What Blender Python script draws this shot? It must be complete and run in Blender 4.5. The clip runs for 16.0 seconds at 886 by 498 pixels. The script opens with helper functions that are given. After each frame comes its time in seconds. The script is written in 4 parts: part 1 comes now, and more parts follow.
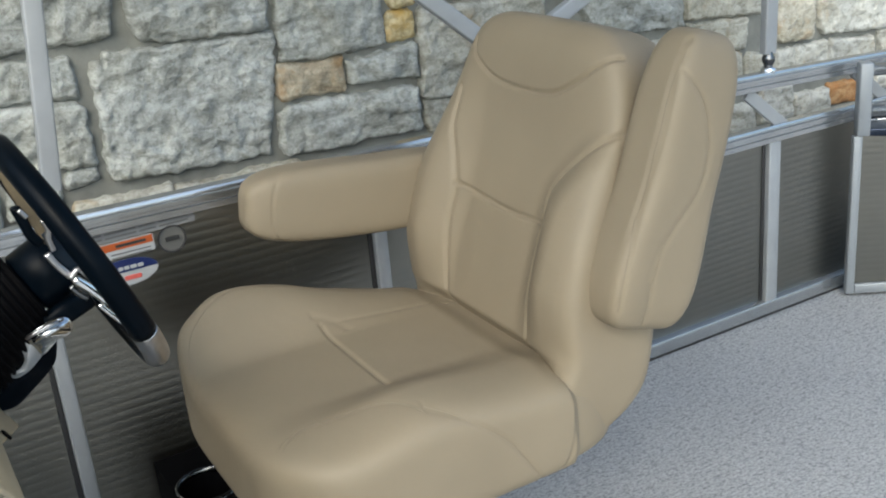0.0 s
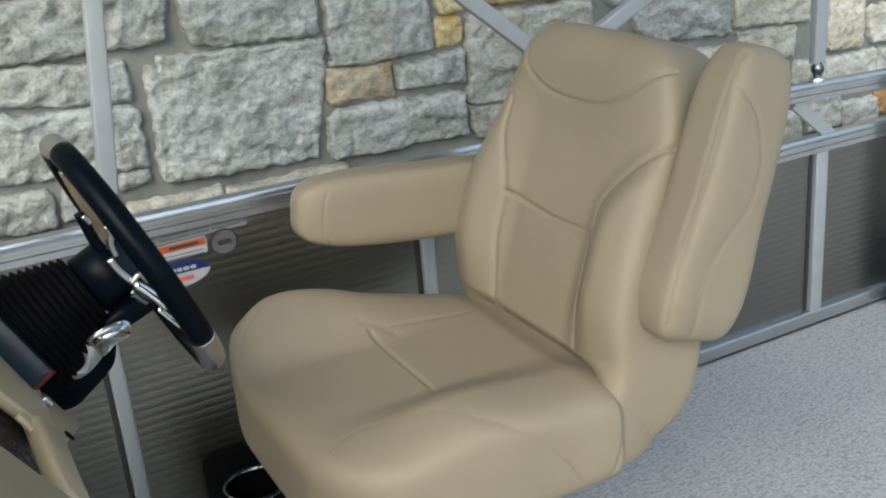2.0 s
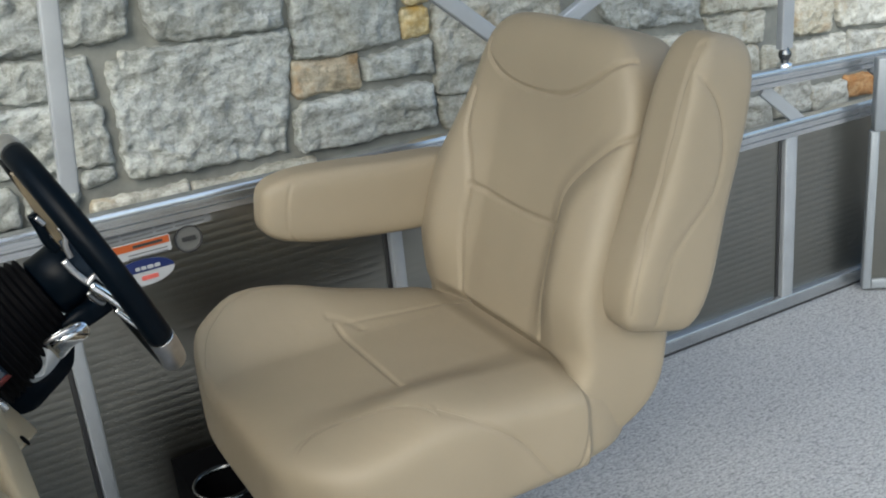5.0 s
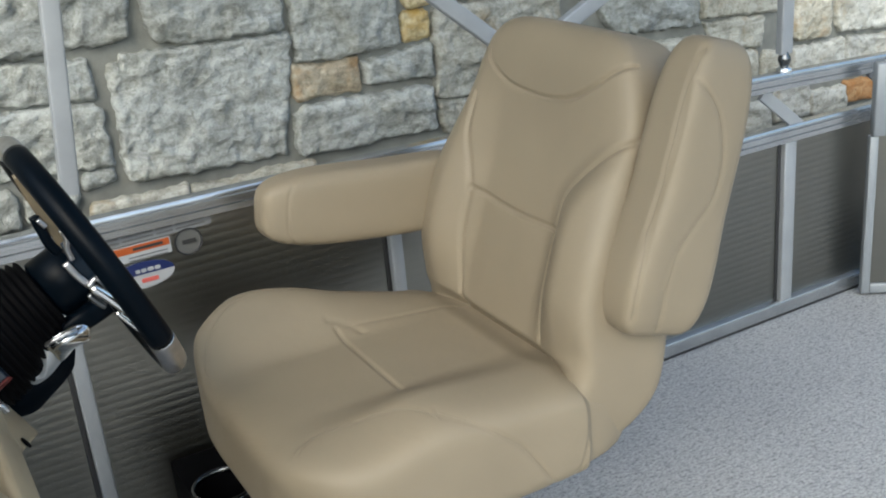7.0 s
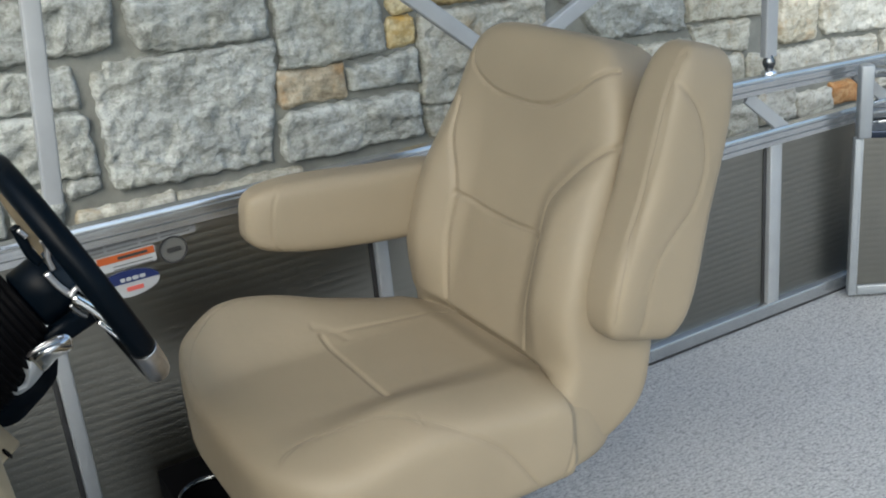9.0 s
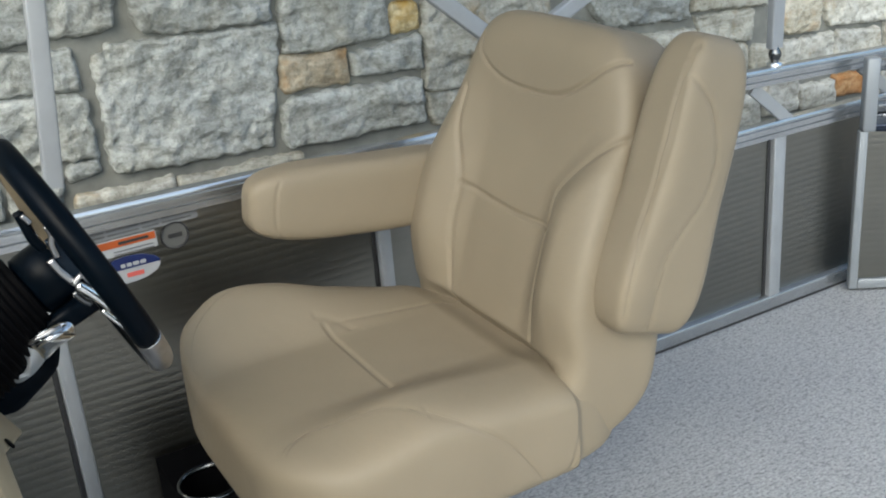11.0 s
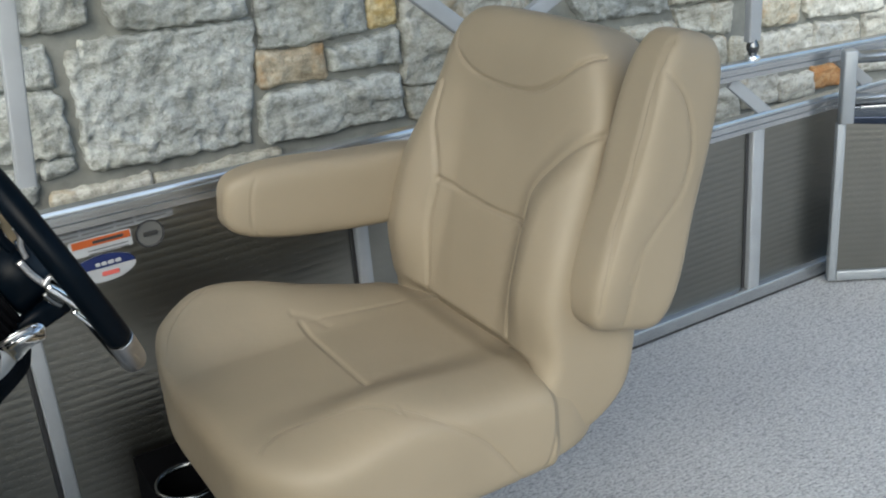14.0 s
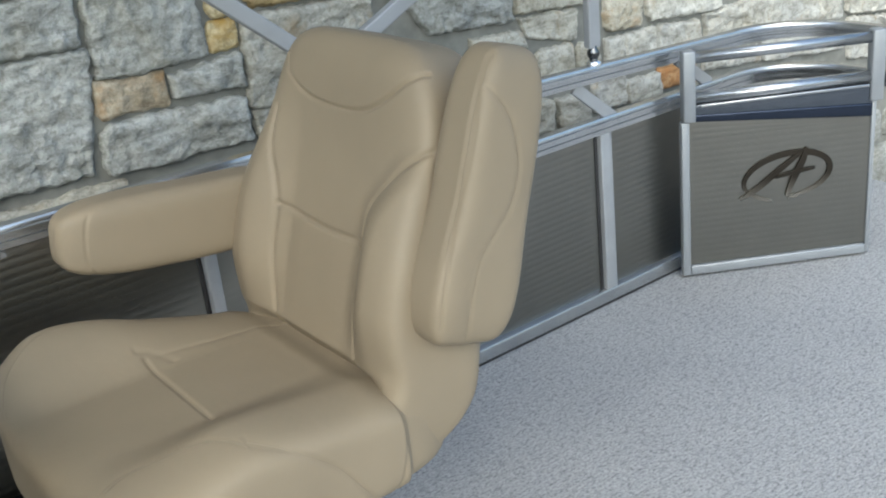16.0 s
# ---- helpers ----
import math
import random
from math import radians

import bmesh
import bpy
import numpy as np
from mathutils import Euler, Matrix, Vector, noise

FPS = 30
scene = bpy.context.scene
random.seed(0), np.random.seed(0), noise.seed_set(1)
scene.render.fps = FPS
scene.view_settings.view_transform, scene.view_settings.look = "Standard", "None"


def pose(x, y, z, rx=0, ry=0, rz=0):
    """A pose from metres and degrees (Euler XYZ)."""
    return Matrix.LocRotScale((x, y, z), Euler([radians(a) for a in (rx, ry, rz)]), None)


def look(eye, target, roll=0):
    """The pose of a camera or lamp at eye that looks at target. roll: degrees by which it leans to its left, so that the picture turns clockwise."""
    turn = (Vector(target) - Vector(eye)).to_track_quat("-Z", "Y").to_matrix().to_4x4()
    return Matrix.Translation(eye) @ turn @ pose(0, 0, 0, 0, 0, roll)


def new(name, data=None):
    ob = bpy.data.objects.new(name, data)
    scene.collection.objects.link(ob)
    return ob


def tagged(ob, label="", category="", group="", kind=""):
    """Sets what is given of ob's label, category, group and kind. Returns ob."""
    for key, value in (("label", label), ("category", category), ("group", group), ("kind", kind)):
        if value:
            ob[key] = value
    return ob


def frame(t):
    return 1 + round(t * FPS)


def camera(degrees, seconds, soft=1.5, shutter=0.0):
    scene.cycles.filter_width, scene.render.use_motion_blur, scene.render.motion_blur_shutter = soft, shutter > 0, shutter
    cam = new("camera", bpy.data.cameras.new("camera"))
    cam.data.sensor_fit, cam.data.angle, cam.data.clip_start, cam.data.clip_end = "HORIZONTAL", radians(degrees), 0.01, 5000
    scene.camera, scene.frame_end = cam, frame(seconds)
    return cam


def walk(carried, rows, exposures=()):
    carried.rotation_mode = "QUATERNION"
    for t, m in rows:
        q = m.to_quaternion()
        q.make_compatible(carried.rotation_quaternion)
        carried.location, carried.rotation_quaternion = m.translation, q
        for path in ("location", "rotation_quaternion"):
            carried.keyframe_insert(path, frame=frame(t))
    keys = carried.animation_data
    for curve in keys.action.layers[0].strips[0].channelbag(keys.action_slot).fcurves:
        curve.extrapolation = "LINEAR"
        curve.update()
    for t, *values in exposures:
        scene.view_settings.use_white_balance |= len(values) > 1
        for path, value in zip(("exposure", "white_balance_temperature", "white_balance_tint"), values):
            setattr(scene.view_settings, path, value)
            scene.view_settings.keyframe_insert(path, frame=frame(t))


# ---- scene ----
cam = camera(44.1, 16.0, 2.0)
PATH = [
    (0, (0.033, -0.092, 1.248), (0.921, 1.543, 0.515), -5.2),
    (0.5, (0.023, -0.1, 1.265), (0.91, 1.553, 0.571), -5.5),
    (1, (0.015, -0.104, 1.273), (0.897, 1.558, 0.593), -5.2),
    (1.5, (0.011, -0.091, 1.28), (0.871, 1.573, 0.581), -5.2),
    (2, (0.01, -0.092, 1.272), (0.841, 1.574, 0.54), -5.0),
    (2.5, (0.015, -0.094, 1.276), (0.845, 1.568, 0.536), -5.2),
    (3, (0.023, -0.101, 1.273), (0.833, 1.57, 0.53), -6.0),
    (3.5, (0.035, -0.092, 1.269), (0.871, 1.555, 0.501), -6.1),
    (4, (0.038, -0.093, 1.268), (0.852, 1.563, 0.497), -6.1),
    (4.5, (0.041, -0.093, 1.272), (0.876, 1.554, 0.505), -5.8),
    (4.7, (0.041, -0.093, 1.272), (0.889, 1.552, 0.514), -5.8),
    (6.8, (0.037, -0.093, 1.275), (0.902, 1.549, 0.529), -5.4),
    (7, (0.037, -0.093, 1.275), (0.896, 1.551, 0.525), -5.4),
    (7.5, (0.043, -0.098, 1.277), (0.918, 1.54, 0.537), -5.4),
    (8, (0.045, -0.106, 1.281), (0.938, 1.528, 0.55), -5.6),
    (8.5, (0.049, -0.1, 1.276), (0.938, 1.533, 0.539), -5.8),
    (8.7, (0.049, -0.1, 1.276), (0.921, 1.54, 0.536), -5.8),
    (10.8, (0.043, -0.074, 1.277), (0.932, 1.547, 0.513), -4.9),
    (11, (0.04, -0.071, 1.28), (0.918, 1.552, 0.509), -4.8),
    (11.5, (0.036, -0.064, 1.278), (0.916, 1.555, 0.499), -4.4),
    (12, (0.032, -0.062, 1.281), (0.89, 1.566, 0.498), -4.3),
    (12.5, (0.038, -0.064, 1.283), (0.909, 1.559, 0.502), -4.2),
    (13, (0.044, -0.064, 1.282), (0.934, 1.548, 0.5), -4.5),
    (13.5, (0.048, -0.067, 1.282), (0.932, 1.546, 0.496), -4.6),
    (14, (0.057, -0.071, 1.283), (0.954, 1.534, 0.497), -4.9),
    (14.5, (0.066, -0.081, 1.284), (0.971, 1.52, 0.498), -5.3),
    (15, (0.074, -0.085, 1.283), (1.004, 1.503, 0.497), -5.6),
    (15.5, (0.098, -0.091, 1.286), (1.069, 1.468, 0.496), -5.8),
    (16, (0.127, -0.107, 1.287), (1.192, 1.392, 0.502), -6.3),
]
walk(cam, [(t, look(eye, target, roll)) for t, eye, target, roll in PATH], [(0, 1.27, 6060, 1.5), (13, 1.27, 6060, 1.5), (16, 1.27, 5960, 1.5)])

# ---- light ----
world = bpy.data.worlds.new("overcast_sky")
scene.world = world
world.use_nodes = True
wn = world.node_tree.nodes
sky = wn.new("ShaderNodeTexSky")
sky.sky_type = 'NISHITA'
sky.sun_disc = False
sky.sun_elevation, sky.sun_rotation = radians(41.3), radians(219)
sky.air_density, sky.dust_density, sky.ozone_density = 1.0, 4.0, 1.0
wn["Background"].inputs["Strength"].default_value = 0.145
world.node_tree.links.new(sky.outputs["Color"], wn["Background"].inputs["Color"])
sun_data = bpy.data.lights.new("sun", 'SUN')
sun_data.energy, sun_data.angle, sun_data.color = 0.65, radians(80), (1.0, 0.975, 0.93)
sun = new("sun", sun_data)
sun.matrix_world = look((-1.8, -2.2, 2.5), (0, 0, 0))

# ---- materials ----


def nodes_of(name):
    m = bpy.data.materials.new(name)
    m.use_nodes = True
    nt = m.node_tree
    return m, nt, nt.nodes["Principled BSDF"]


def noise_node(nt, scale, detail=4.0, rough=0.6, stretch=None):
    tc = nt.nodes.new("ShaderNodeTexCoord")
    n = nt.nodes.new("ShaderNodeTexNoise")
    n.inputs["Scale"].default_value, n.inputs["Detail"].default_value = scale, detail
    n.inputs["Roughness"].default_value = rough
    if stretch:
        mp = nt.nodes.new("ShaderNodeMapping")
        mp.inputs["Scale"].default_value = stretch
        nt.links.new(tc.outputs["Object"], mp.inputs["Vector"])
        nt.links.new(mp.outputs["Vector"], n.inputs["Vector"])
    else:
        nt.links.new(tc.outputs["Object"], n.inputs["Vector"])
    return n.outputs["Fac"]


def ramp(nt, fac, stops):
    r = nt.nodes.new("ShaderNodeValToRGB")
    el = r.color_ramp.elements
    while len(el) < len(stops):
        el.new(0.5)
    for e, (p, c) in zip(el, stops):
        e.position, e.color = p, (*c, 1)
    nt.links.new(fac, r.inputs["Fac"])
    return r.outputs["Color"]


def mix(nt, a, b, fac, kind='MIX'):
    m = nt.nodes.new("ShaderNodeMix")
    m.data_type, m.blend_type = 'RGBA', kind
    if isinstance(fac, float):
        m.inputs["Factor"].default_value = fac
    else:
        nt.links.new(fac, m.inputs["Factor"])
    nt.links.new(a, m.inputs["A"])
    nt.links.new(b, m.inputs["B"])
    return m.outputs["Result"]


def bump(nt, bsdf, height, strength, distance, base=None):
    b = nt.nodes.new("ShaderNodeBump")
    b.inputs["Strength"].default_value, b.inputs["Distance"].default_value = strength, distance
    nt.links.new(height, b.inputs["Height"])
    if base:
        nt.links.new(base, b.inputs["Normal"])
    nt.links.new(b.outputs["Normal"], bsdf.inputs["Normal"])
    return b.outputs["Normal"]


def simple(name, colour, rough=0.5, metal=0.0, vary=0.12, scale=30.0, relief=0.0, relief_scale=400.0):
    m, nt, b = nodes_of(name)
    dark = tuple(c * (1 - vary) for c in colour)
    light = tuple(min(1, c * (1 + vary)) for c in colour)
    c = ramp(nt, noise_node(nt, scale), [(0.3, dark), (0.7, light)])
    nt.links.new(c, b.inputs["Base Color"])
    b.inputs["Roughness"].default_value, b.inputs["Metallic"].default_value = rough, metal
    if relief:
        bump(nt, b, noise_node(nt, relief_scale, 3), relief, 0.001)
    return m


def vinyl_material(name, colour):
    m, nt, b = nodes_of(name)
    big = ramp(nt, noise_node(nt, 6, 2), [(0.3, tuple(c * 0.95 for c in colour)), (0.7, tuple(c * 1.04 for c in colour))])
    nt.links.new(big, b.inputs["Base Color"])
    v = nt.nodes.new("ShaderNodeTexVoronoi")
    v.inputs["Scale"].default_value = 700
    tc = nt.nodes.new("ShaderNodeTexCoord")
    nt.links.new(tc.outputs["Object"], v.inputs["Vector"])
    n1 = bump(nt, b, v.outputs["Distance"], 0.12, 0.0006)
    bump(nt, b, noise_node(nt, 26, 3), 0.16, 0.004, n1)
    b.inputs["Roughness"].default_value = 0.52
    b.inputs["Specular IOR Level"].default_value = 0.3
    return m


def stone_material(name, light, mid, dark, stain=None, amount=0.5):
    m, nt, b = nodes_of(name)
    info = nt.nodes.new("ShaderNodeObjectInfo")
    tc = nt.nodes.new("ShaderNodeTexCoord")
    add = nt.nodes.new("ShaderNodeVectorMath")
    add.operation = 'MULTIPLY_ADD'
    nt.links.new(info.outputs["Random"], add.inputs[0])
    add.inputs[1].default_value = (31, 17, 23)
    nt.links.new(tc.outputs["Object"], add.inputs[2])

    def noi(scale, detail, rough=0.6):
        n = nt.nodes.new("ShaderNodeTexNoise")
        n.inputs["Scale"].default_value, n.inputs["Detail"].default_value, n.inputs["Roughness"].default_value = scale, detail, rough
        nt.links.new(add.outputs["Vector"], n.inputs["Vector"])
        return n.outputs["Fac"]
    turn = nt.nodes.new("ShaderNodeMapping")
    turn.inputs["Rotation"].default_value = (0, radians(28), 0)
    turn.inputs["Scale"].default_value = (1.0, 1.0, 2.6)
    nt.links.new(add.outputs["Vector"], turn.inputs["Vector"])
    streak = nt.nodes.new("ShaderNodeTexNoise")
    streak.inputs["Scale"].default_value, streak.inputs["Detail"].default_value = 13, 9
    streak.inputs["Roughness"].default_value, streak.inputs["Distortion"].default_value = 0.7, 0.6
    nt.links.new(turn.outputs["Vector"], streak.inputs["Vector"])
    col = ramp(nt, streak.outputs["Fac"], [(0.34, dark), (0.46, mid), (0.56, light)])
    # dark specks in two sizes, also shade of the stone's pits put into colour
    fleck = ramp(nt, noi(70, 4, 0.65), [(0.38, (0.45, 0.44, 0.40)), (0.5, (1, 1, 1))])
    col = mix(nt, col, fleck, 0.5, 'MULTIPLY')
    pit_shade = ramp(nt, noi(170, 2, 0.5), [(0.38, (0.62, 0.61, 0.57)), (0.54, (1, 1, 1))])
    col = mix(nt, col, pit_shade, 0.3, 'MULTIPLY')
    patch = ramp(nt, noi(5, 3), [(0.4, (1, 1, 1)), (0.7, (1.0, 0.955, 0.86))])
    col = mix(nt, col, patch, 0.8, 'MULTIPLY')
    if stain:
        st = nt.nodes.new("ShaderNodeRGB")
        st.outputs[0].default_value = (*stain, 1)
        f = ramp(nt, noi(9, 4), [(0.62 - 0.3 * amount, (0, 0, 0)), (0.78 - 0.3 * amount, (1, 1, 1))])
        sep = nt.nodes.new("ShaderNodeSeparateColor")
        nt.links.new(f, sep.inputs["Color"])
        col = mix(nt, col, st.outputs[0], sep.outputs["Red"])
    tone = nt.nodes.new("ShaderNodeMapRange")
    tone.inputs["To Min"].default_value, tone.inputs["To Max"].default_value = 0.86, 1.08
    nt.links.new(info.outputs["Random"], tone.inputs["Value"])
    comb = nt.nodes.new("ShaderNodeCombineColor")
    for k in ("Red", "Green", "Blue"):
        nt.links.new(tone.outputs["Result"], comb.inputs[k])
    col = mix(nt, col, comb.outputs["Color"], 1.0, 'MULTIPLY')
    nt.links.new(col, b.inputs["Base Color"])
    b.inputs["Roughness"].default_value = 0.9
    n1 = bump(nt, b, streak.outputs["Fac"], 0.35, 0.007)
    bump(nt, b, noi(70, 4, 0.65), 0.8, 0.0075, n1)
    return m


VINYL = vinyl_material("tan_vinyl", (0.233, 0.194, 0.137))
THREAD = simple("tan_thread", (0.2, 0.165, 0.117), 0.7, vary=0.1)
STONE = {
    'w': stone_material("white_limestone", (0.37, 0.39, 0.382), (0.285, 0.3, 0.292), (0.198, 0.206, 0.196)),
    'c': stone_material("cream_limestone", (0.44, 0.442, 0.405), (0.365, 0.365, 0.327), (0.26, 0.256, 0.223), (0.29, 0.23, 0.145), 0.15),
    't': stone_material("tan_stained_limestone", (0.40, 0.36, 0.28), (0.33, 0.285, 0.21), (0.22, 0.185, 0.13), (0.30, 0.17, 0.06), 0.35),
    # x and s: lighter copies, the aft wall's stronger light is in their colour
    'x': stone_material("lit_limestone", (0.52, 0.528, 0.5), (0.43, 0.435, 0.407), (0.3, 0.3, 0.275), (0.33, 0.26, 0.16), 0.05),
    's': stone_material("lit_stained_limestone", (0.52, 0.505, 0.44), (0.43, 0.41, 0.34), (0.3, 0.28, 0.225), (0.34, 0.22, 0.1), 0.3),
    'y': stone_material("yellow_limestone", (0.51, 0.442, 0.281), (0.408, 0.332, 0.17), (0.272, 0.212, 0.102), (0.357, 0.23, 0.0595), 0.45),
    'o': stone_material("orange_limestone", (0.40, 0.25, 0.125), (0.31, 0.165, 0.065), (0.2, 0.1, 0.04), (0.29, 0.125, 0.035), 0.5),
    'b': stone_material("brown_limestone", (0.391, 0.315, 0.178), (0.289, 0.221, 0.111), (0.17, 0.128, 0.0595), (0.255, 0.17, 0.0595), 0.4),
}
MORTAR = simple("grey_mortar", (0.178, 0.182, 0.166), 0.95, vary=0.2, scale=18, relief=0.8, relief_scale=160)
ALU = simple("brushed_aluminium", (0.45, 0.465, 0.48), 0.24, 0.9, vary=0.08, scale=14)
ALU_DULL = simple("satin_aluminium", (0.33, 0.345, 0.36), 0.42, 0.3, vary=0.06, scale=14)
GATE_POST = simple("grey_blue_aluminium", (0.27, 0.29, 0.31), 0.4, 0.3, vary=0.06, scale=14)
POLE = simple("grey_satin_tube", (0.29, 0.305, 0.32), 0.45, 0.2, vary=0.06, scale=14)
# brown base colour stands in for chrome that reflects tan surfaces
TAN_REFLECTION = simple("tan_reflection_chrome", (0.11, 0.088, 0.055), 0.45, 0.0, vary=0.25, scale=40)
RIM_CHROME = simple("worn_chrome", (0.48, 0.48, 0.49), 0.34, 1.0, vary=0.1, scale=60)
DARK_CHROME = simple("dark_chrome", (0.13, 0.135, 0.14), 0.15, 1.0, vary=0.05)
CHROME = simple("chrome", (0.78, 0.79, 0.80), 0.11, 1.0, vary=0.02)
PANEL = simple("pewter_panel", (0.25, 0.243, 0.219), 0.34, 1.0, vary=0.05, scale=5)
BEZEL = simple("blue_black_gloss", (0.010, 0.017, 0.028), 0.28, 0.0, vary=0.2)
BLACK = simple("black_vinyl_grip", (0.0015, 0.0033, 0.006), 0.33, vary=0.2, relief=0.1)
BLACK.node_tree.nodes["Principled BSDF"].inputs["Specular IOR Level"].default_value = 0.06
BEZEL.node_tree.nodes["Principled BSDF"].inputs["Specular IOR Level"].default_value = 0.12
CRUMPLED = simple("crumpled_black_sheet", (0.003, 0.0035, 0.004), 0.09, vary=0.3, scale=60)
bump(CRUMPLED.node_tree, CRUMPLED.node_tree.nodes["Principled BSDF"], noise_node(CRUMPLED.node_tree, 55, 3, 0.7), 1.0, 0.02)
# dark grey for strips that draw shadow gaps along the railing
GAP_SHADE = simple("gap_shade_grey", (0.02, 0.02, 0.021), 0.6, vary=0.2)
RUBBER = simple("black_rubber", (0.002, 0.002, 0.0025), 0.6, vary=0.2, relief=0.2)
RUBBER.node_tree.nodes["Principled BSDF"].inputs["Specular IOR Level"].default_value = 0.04
GREYBAND = simple("grey_moulding", (0.11, 0.125, 0.15), 0.25, 0.8, vary=0.08)
DARK_REFLECTION = simple("dark_reflection_blue", (0.035, 0.045, 0.07), 0.2, 0.8, vary=0.1)
CONSOLE = simple("beige_fibreglass", (0.36, 0.293, 0.19), 0.4, vary=0.05, scale=8)


def emblem_material():
    """A badge colour that runs from dark bronze at its top to silver at its foot."""
    m, nt, b = nodes_of("bronze_to_silver_ramp")
    tc = nt.nodes.new("ShaderNodeTexCoord")
    sep = nt.nodes.new("ShaderNodeSeparateXYZ")
    nt.links.new(tc.outputs["Object"], sep.inputs[0])
    rng_ = nt.nodes.new("ShaderNodeMapRange")
    rng_.inputs["From Min"].default_value, rng_.inputs["From Max"].default_value = 0.185, 0.33
    nt.links.new(sep.outputs["Z"], rng_.inputs["Value"])
    c = ramp(nt, rng_.outputs["Result"], [(0.0, (0.15, 0.145, 0.13)), (0.25, (0.06, 0.054, 0.044)), (0.45, (0.016, 0.013, 0.009)), (1.0, (0.022, 0.018, 0.013))])
    nt.links.new(c, b.inputs["Base Color"])
    b.inputs["Roughness"].default_value, b.inputs["Specular IOR Level"].default_value = 0.45, 0.2
    return m


EMBLEM = emblem_material()
WHITE_LABEL = simple("white_label", (0.4, 0.41, 0.42), 0.45, vary=0.03)
STRIP_LABEL = simple("pale_grey_label", (0.24, 0.245, 0.25), 0.45, vary=0.05)
GREY_LABEL = simple("grey_label", (0.12, 0.12, 0.115), 0.4, vary=0.05)
INK = simple("black_ink", (0.03, 0.03, 0.03), 0.5)
PRINT = simple("grey_print", (0.14, 0.14, 0.14), 0.5)
BADGE_RING = simple("grey_ring", (0.035, 0.035, 0.037), 0.5, 0.0)
ORANGE_INK = simple("orange_ink", (0.4, 0.085, 0.015), 0.5, vary=0.03)
BLUE_INK = simple("blue_ink", (0.012, 0.022, 0.1), 0.4, vary=0.03)
RED_INK = simple("red_ink", (0.6, 0.12, 0.1), 0.5, vary=0.03)
RED_TRIM = simple("red_trim", (0.12, 0.015, 0.012), 0.4)


def carpet_material():
    m, nt, b = nodes_of("grey_marine_carpet")
    fine = ramp(nt, noise_node(nt, 190, 3, 0.75, (0.65, 1, 1)), [(0.34, (0.25, 0.252, 0.253)), (0.47, (0.43, 0.434, 0.432)), (0.6, (0.54, 0.545, 0.54))])
    fleck = ramp(nt, noise_node(nt, 95, 2, 0.7, (0.5, 1, 1)), [(0.36, (0.55, 0.55, 0.55)), (0.5, (1, 1, 1))])
    c = mix(nt, fine, fleck, 0.5, 'MULTIPLY')
    wide = ramp(nt, noise_node(nt, 4, 3), [(0.3, (0.9, 0.9, 0.91)), (0.7, (1, 1, 1))])
    c = mix(nt, c, wide, 1.0, 'MULTIPLY')
    nt.links.new(c, b.inputs["Base Color"])
    b.inputs["Roughness"].default_value = 1.0
    b.inputs["Specular IOR Level"].default_value = 0.1
    bump(nt, b, noise_node(nt, 140, 3, 0.75, (0.55, 1, 1)), 1.0, 0.006)
    return m


CLOTH = simple("tan_cloth", (0.2, 0.17, 0.12), 0.9, vary=0.08, scale=60)
CARPET = carpet_material()
PAVING = simple("pale_concrete", (0.32, 0.31, 0.29), 0.9, vary=0.15, scale=3, relief=0.4, relief_scale=90)

# ---- building helpers ----


def mesh_of(bm, smooth=True):
    me = bpy.data.meshes.new("part")
    bm.normal_update()
    bm.to_mesh(me)
    bm.free()
    if smooth:
        me.polygons.foreach_set("use_smooth", [True] * len(me.polygons))
    return me


def part(name, bm, material, parent=None, label="", smooth=True):
    """One mesh object, built in world metres, under a thing or a part."""
    me = mesh_of(bm, smooth) if isinstance(bm, bmesh.types.BMesh) else bm
    me.name = name
    if not me.materials:
        me.materials.append(material)
    if not smooth:
        me.polygons.foreach_set("use_smooth", [True] * len(me.polygons))
        me.set_sharp_from_angle(angle=radians(28))
    ob = new(name, me)
    if parent is not None:
        ob.parent = parent
        if parent.type == 'EMPTY':
            ob.matrix_parent_inverse = Matrix.Translation(parent.location).inverted()
    if label:
        tagged(ob, label)
    return ob


def thing(name, at, label, category, group="", kind=""):
    ob = new(name)
    ob.empty_display_size = 0.05
    ob.location = at
    return tagged(ob, label, category, group, kind)


def box(x0, y0, z0, x1, y1, z1, r=0.003, seg=2, bm=None):
    out = bm or bmesh.new()
    tmp = bmesh.new()
    bmesh.ops.create_cube(tmp, size=1.0)
    for v in tmp.verts:
        v.co = Vector(((x0 + x1) / 2 + v.co.x * (x1 - x0), (y0 + y1) / 2 + v.co.y * (y1 - y0), (z0 + z1) / 2 + v.co.z * (z1 - z0)))
    if r:
        bmesh.ops.bevel(tmp, geom=tmp.edges[:], offset=r, segments=seg, affect='EDGES', profile=0.5)
    join(out, tmp)
    return out


def join(out, tmp, m=None):
    me = bpy.data.meshes.new("tmp")
    tmp.to_mesh(me)
    tmp.free()
    if m is not None:
        me.transform(m)
    out.from_mesh(me)
    bpy.data.meshes.remove(me)
    return out


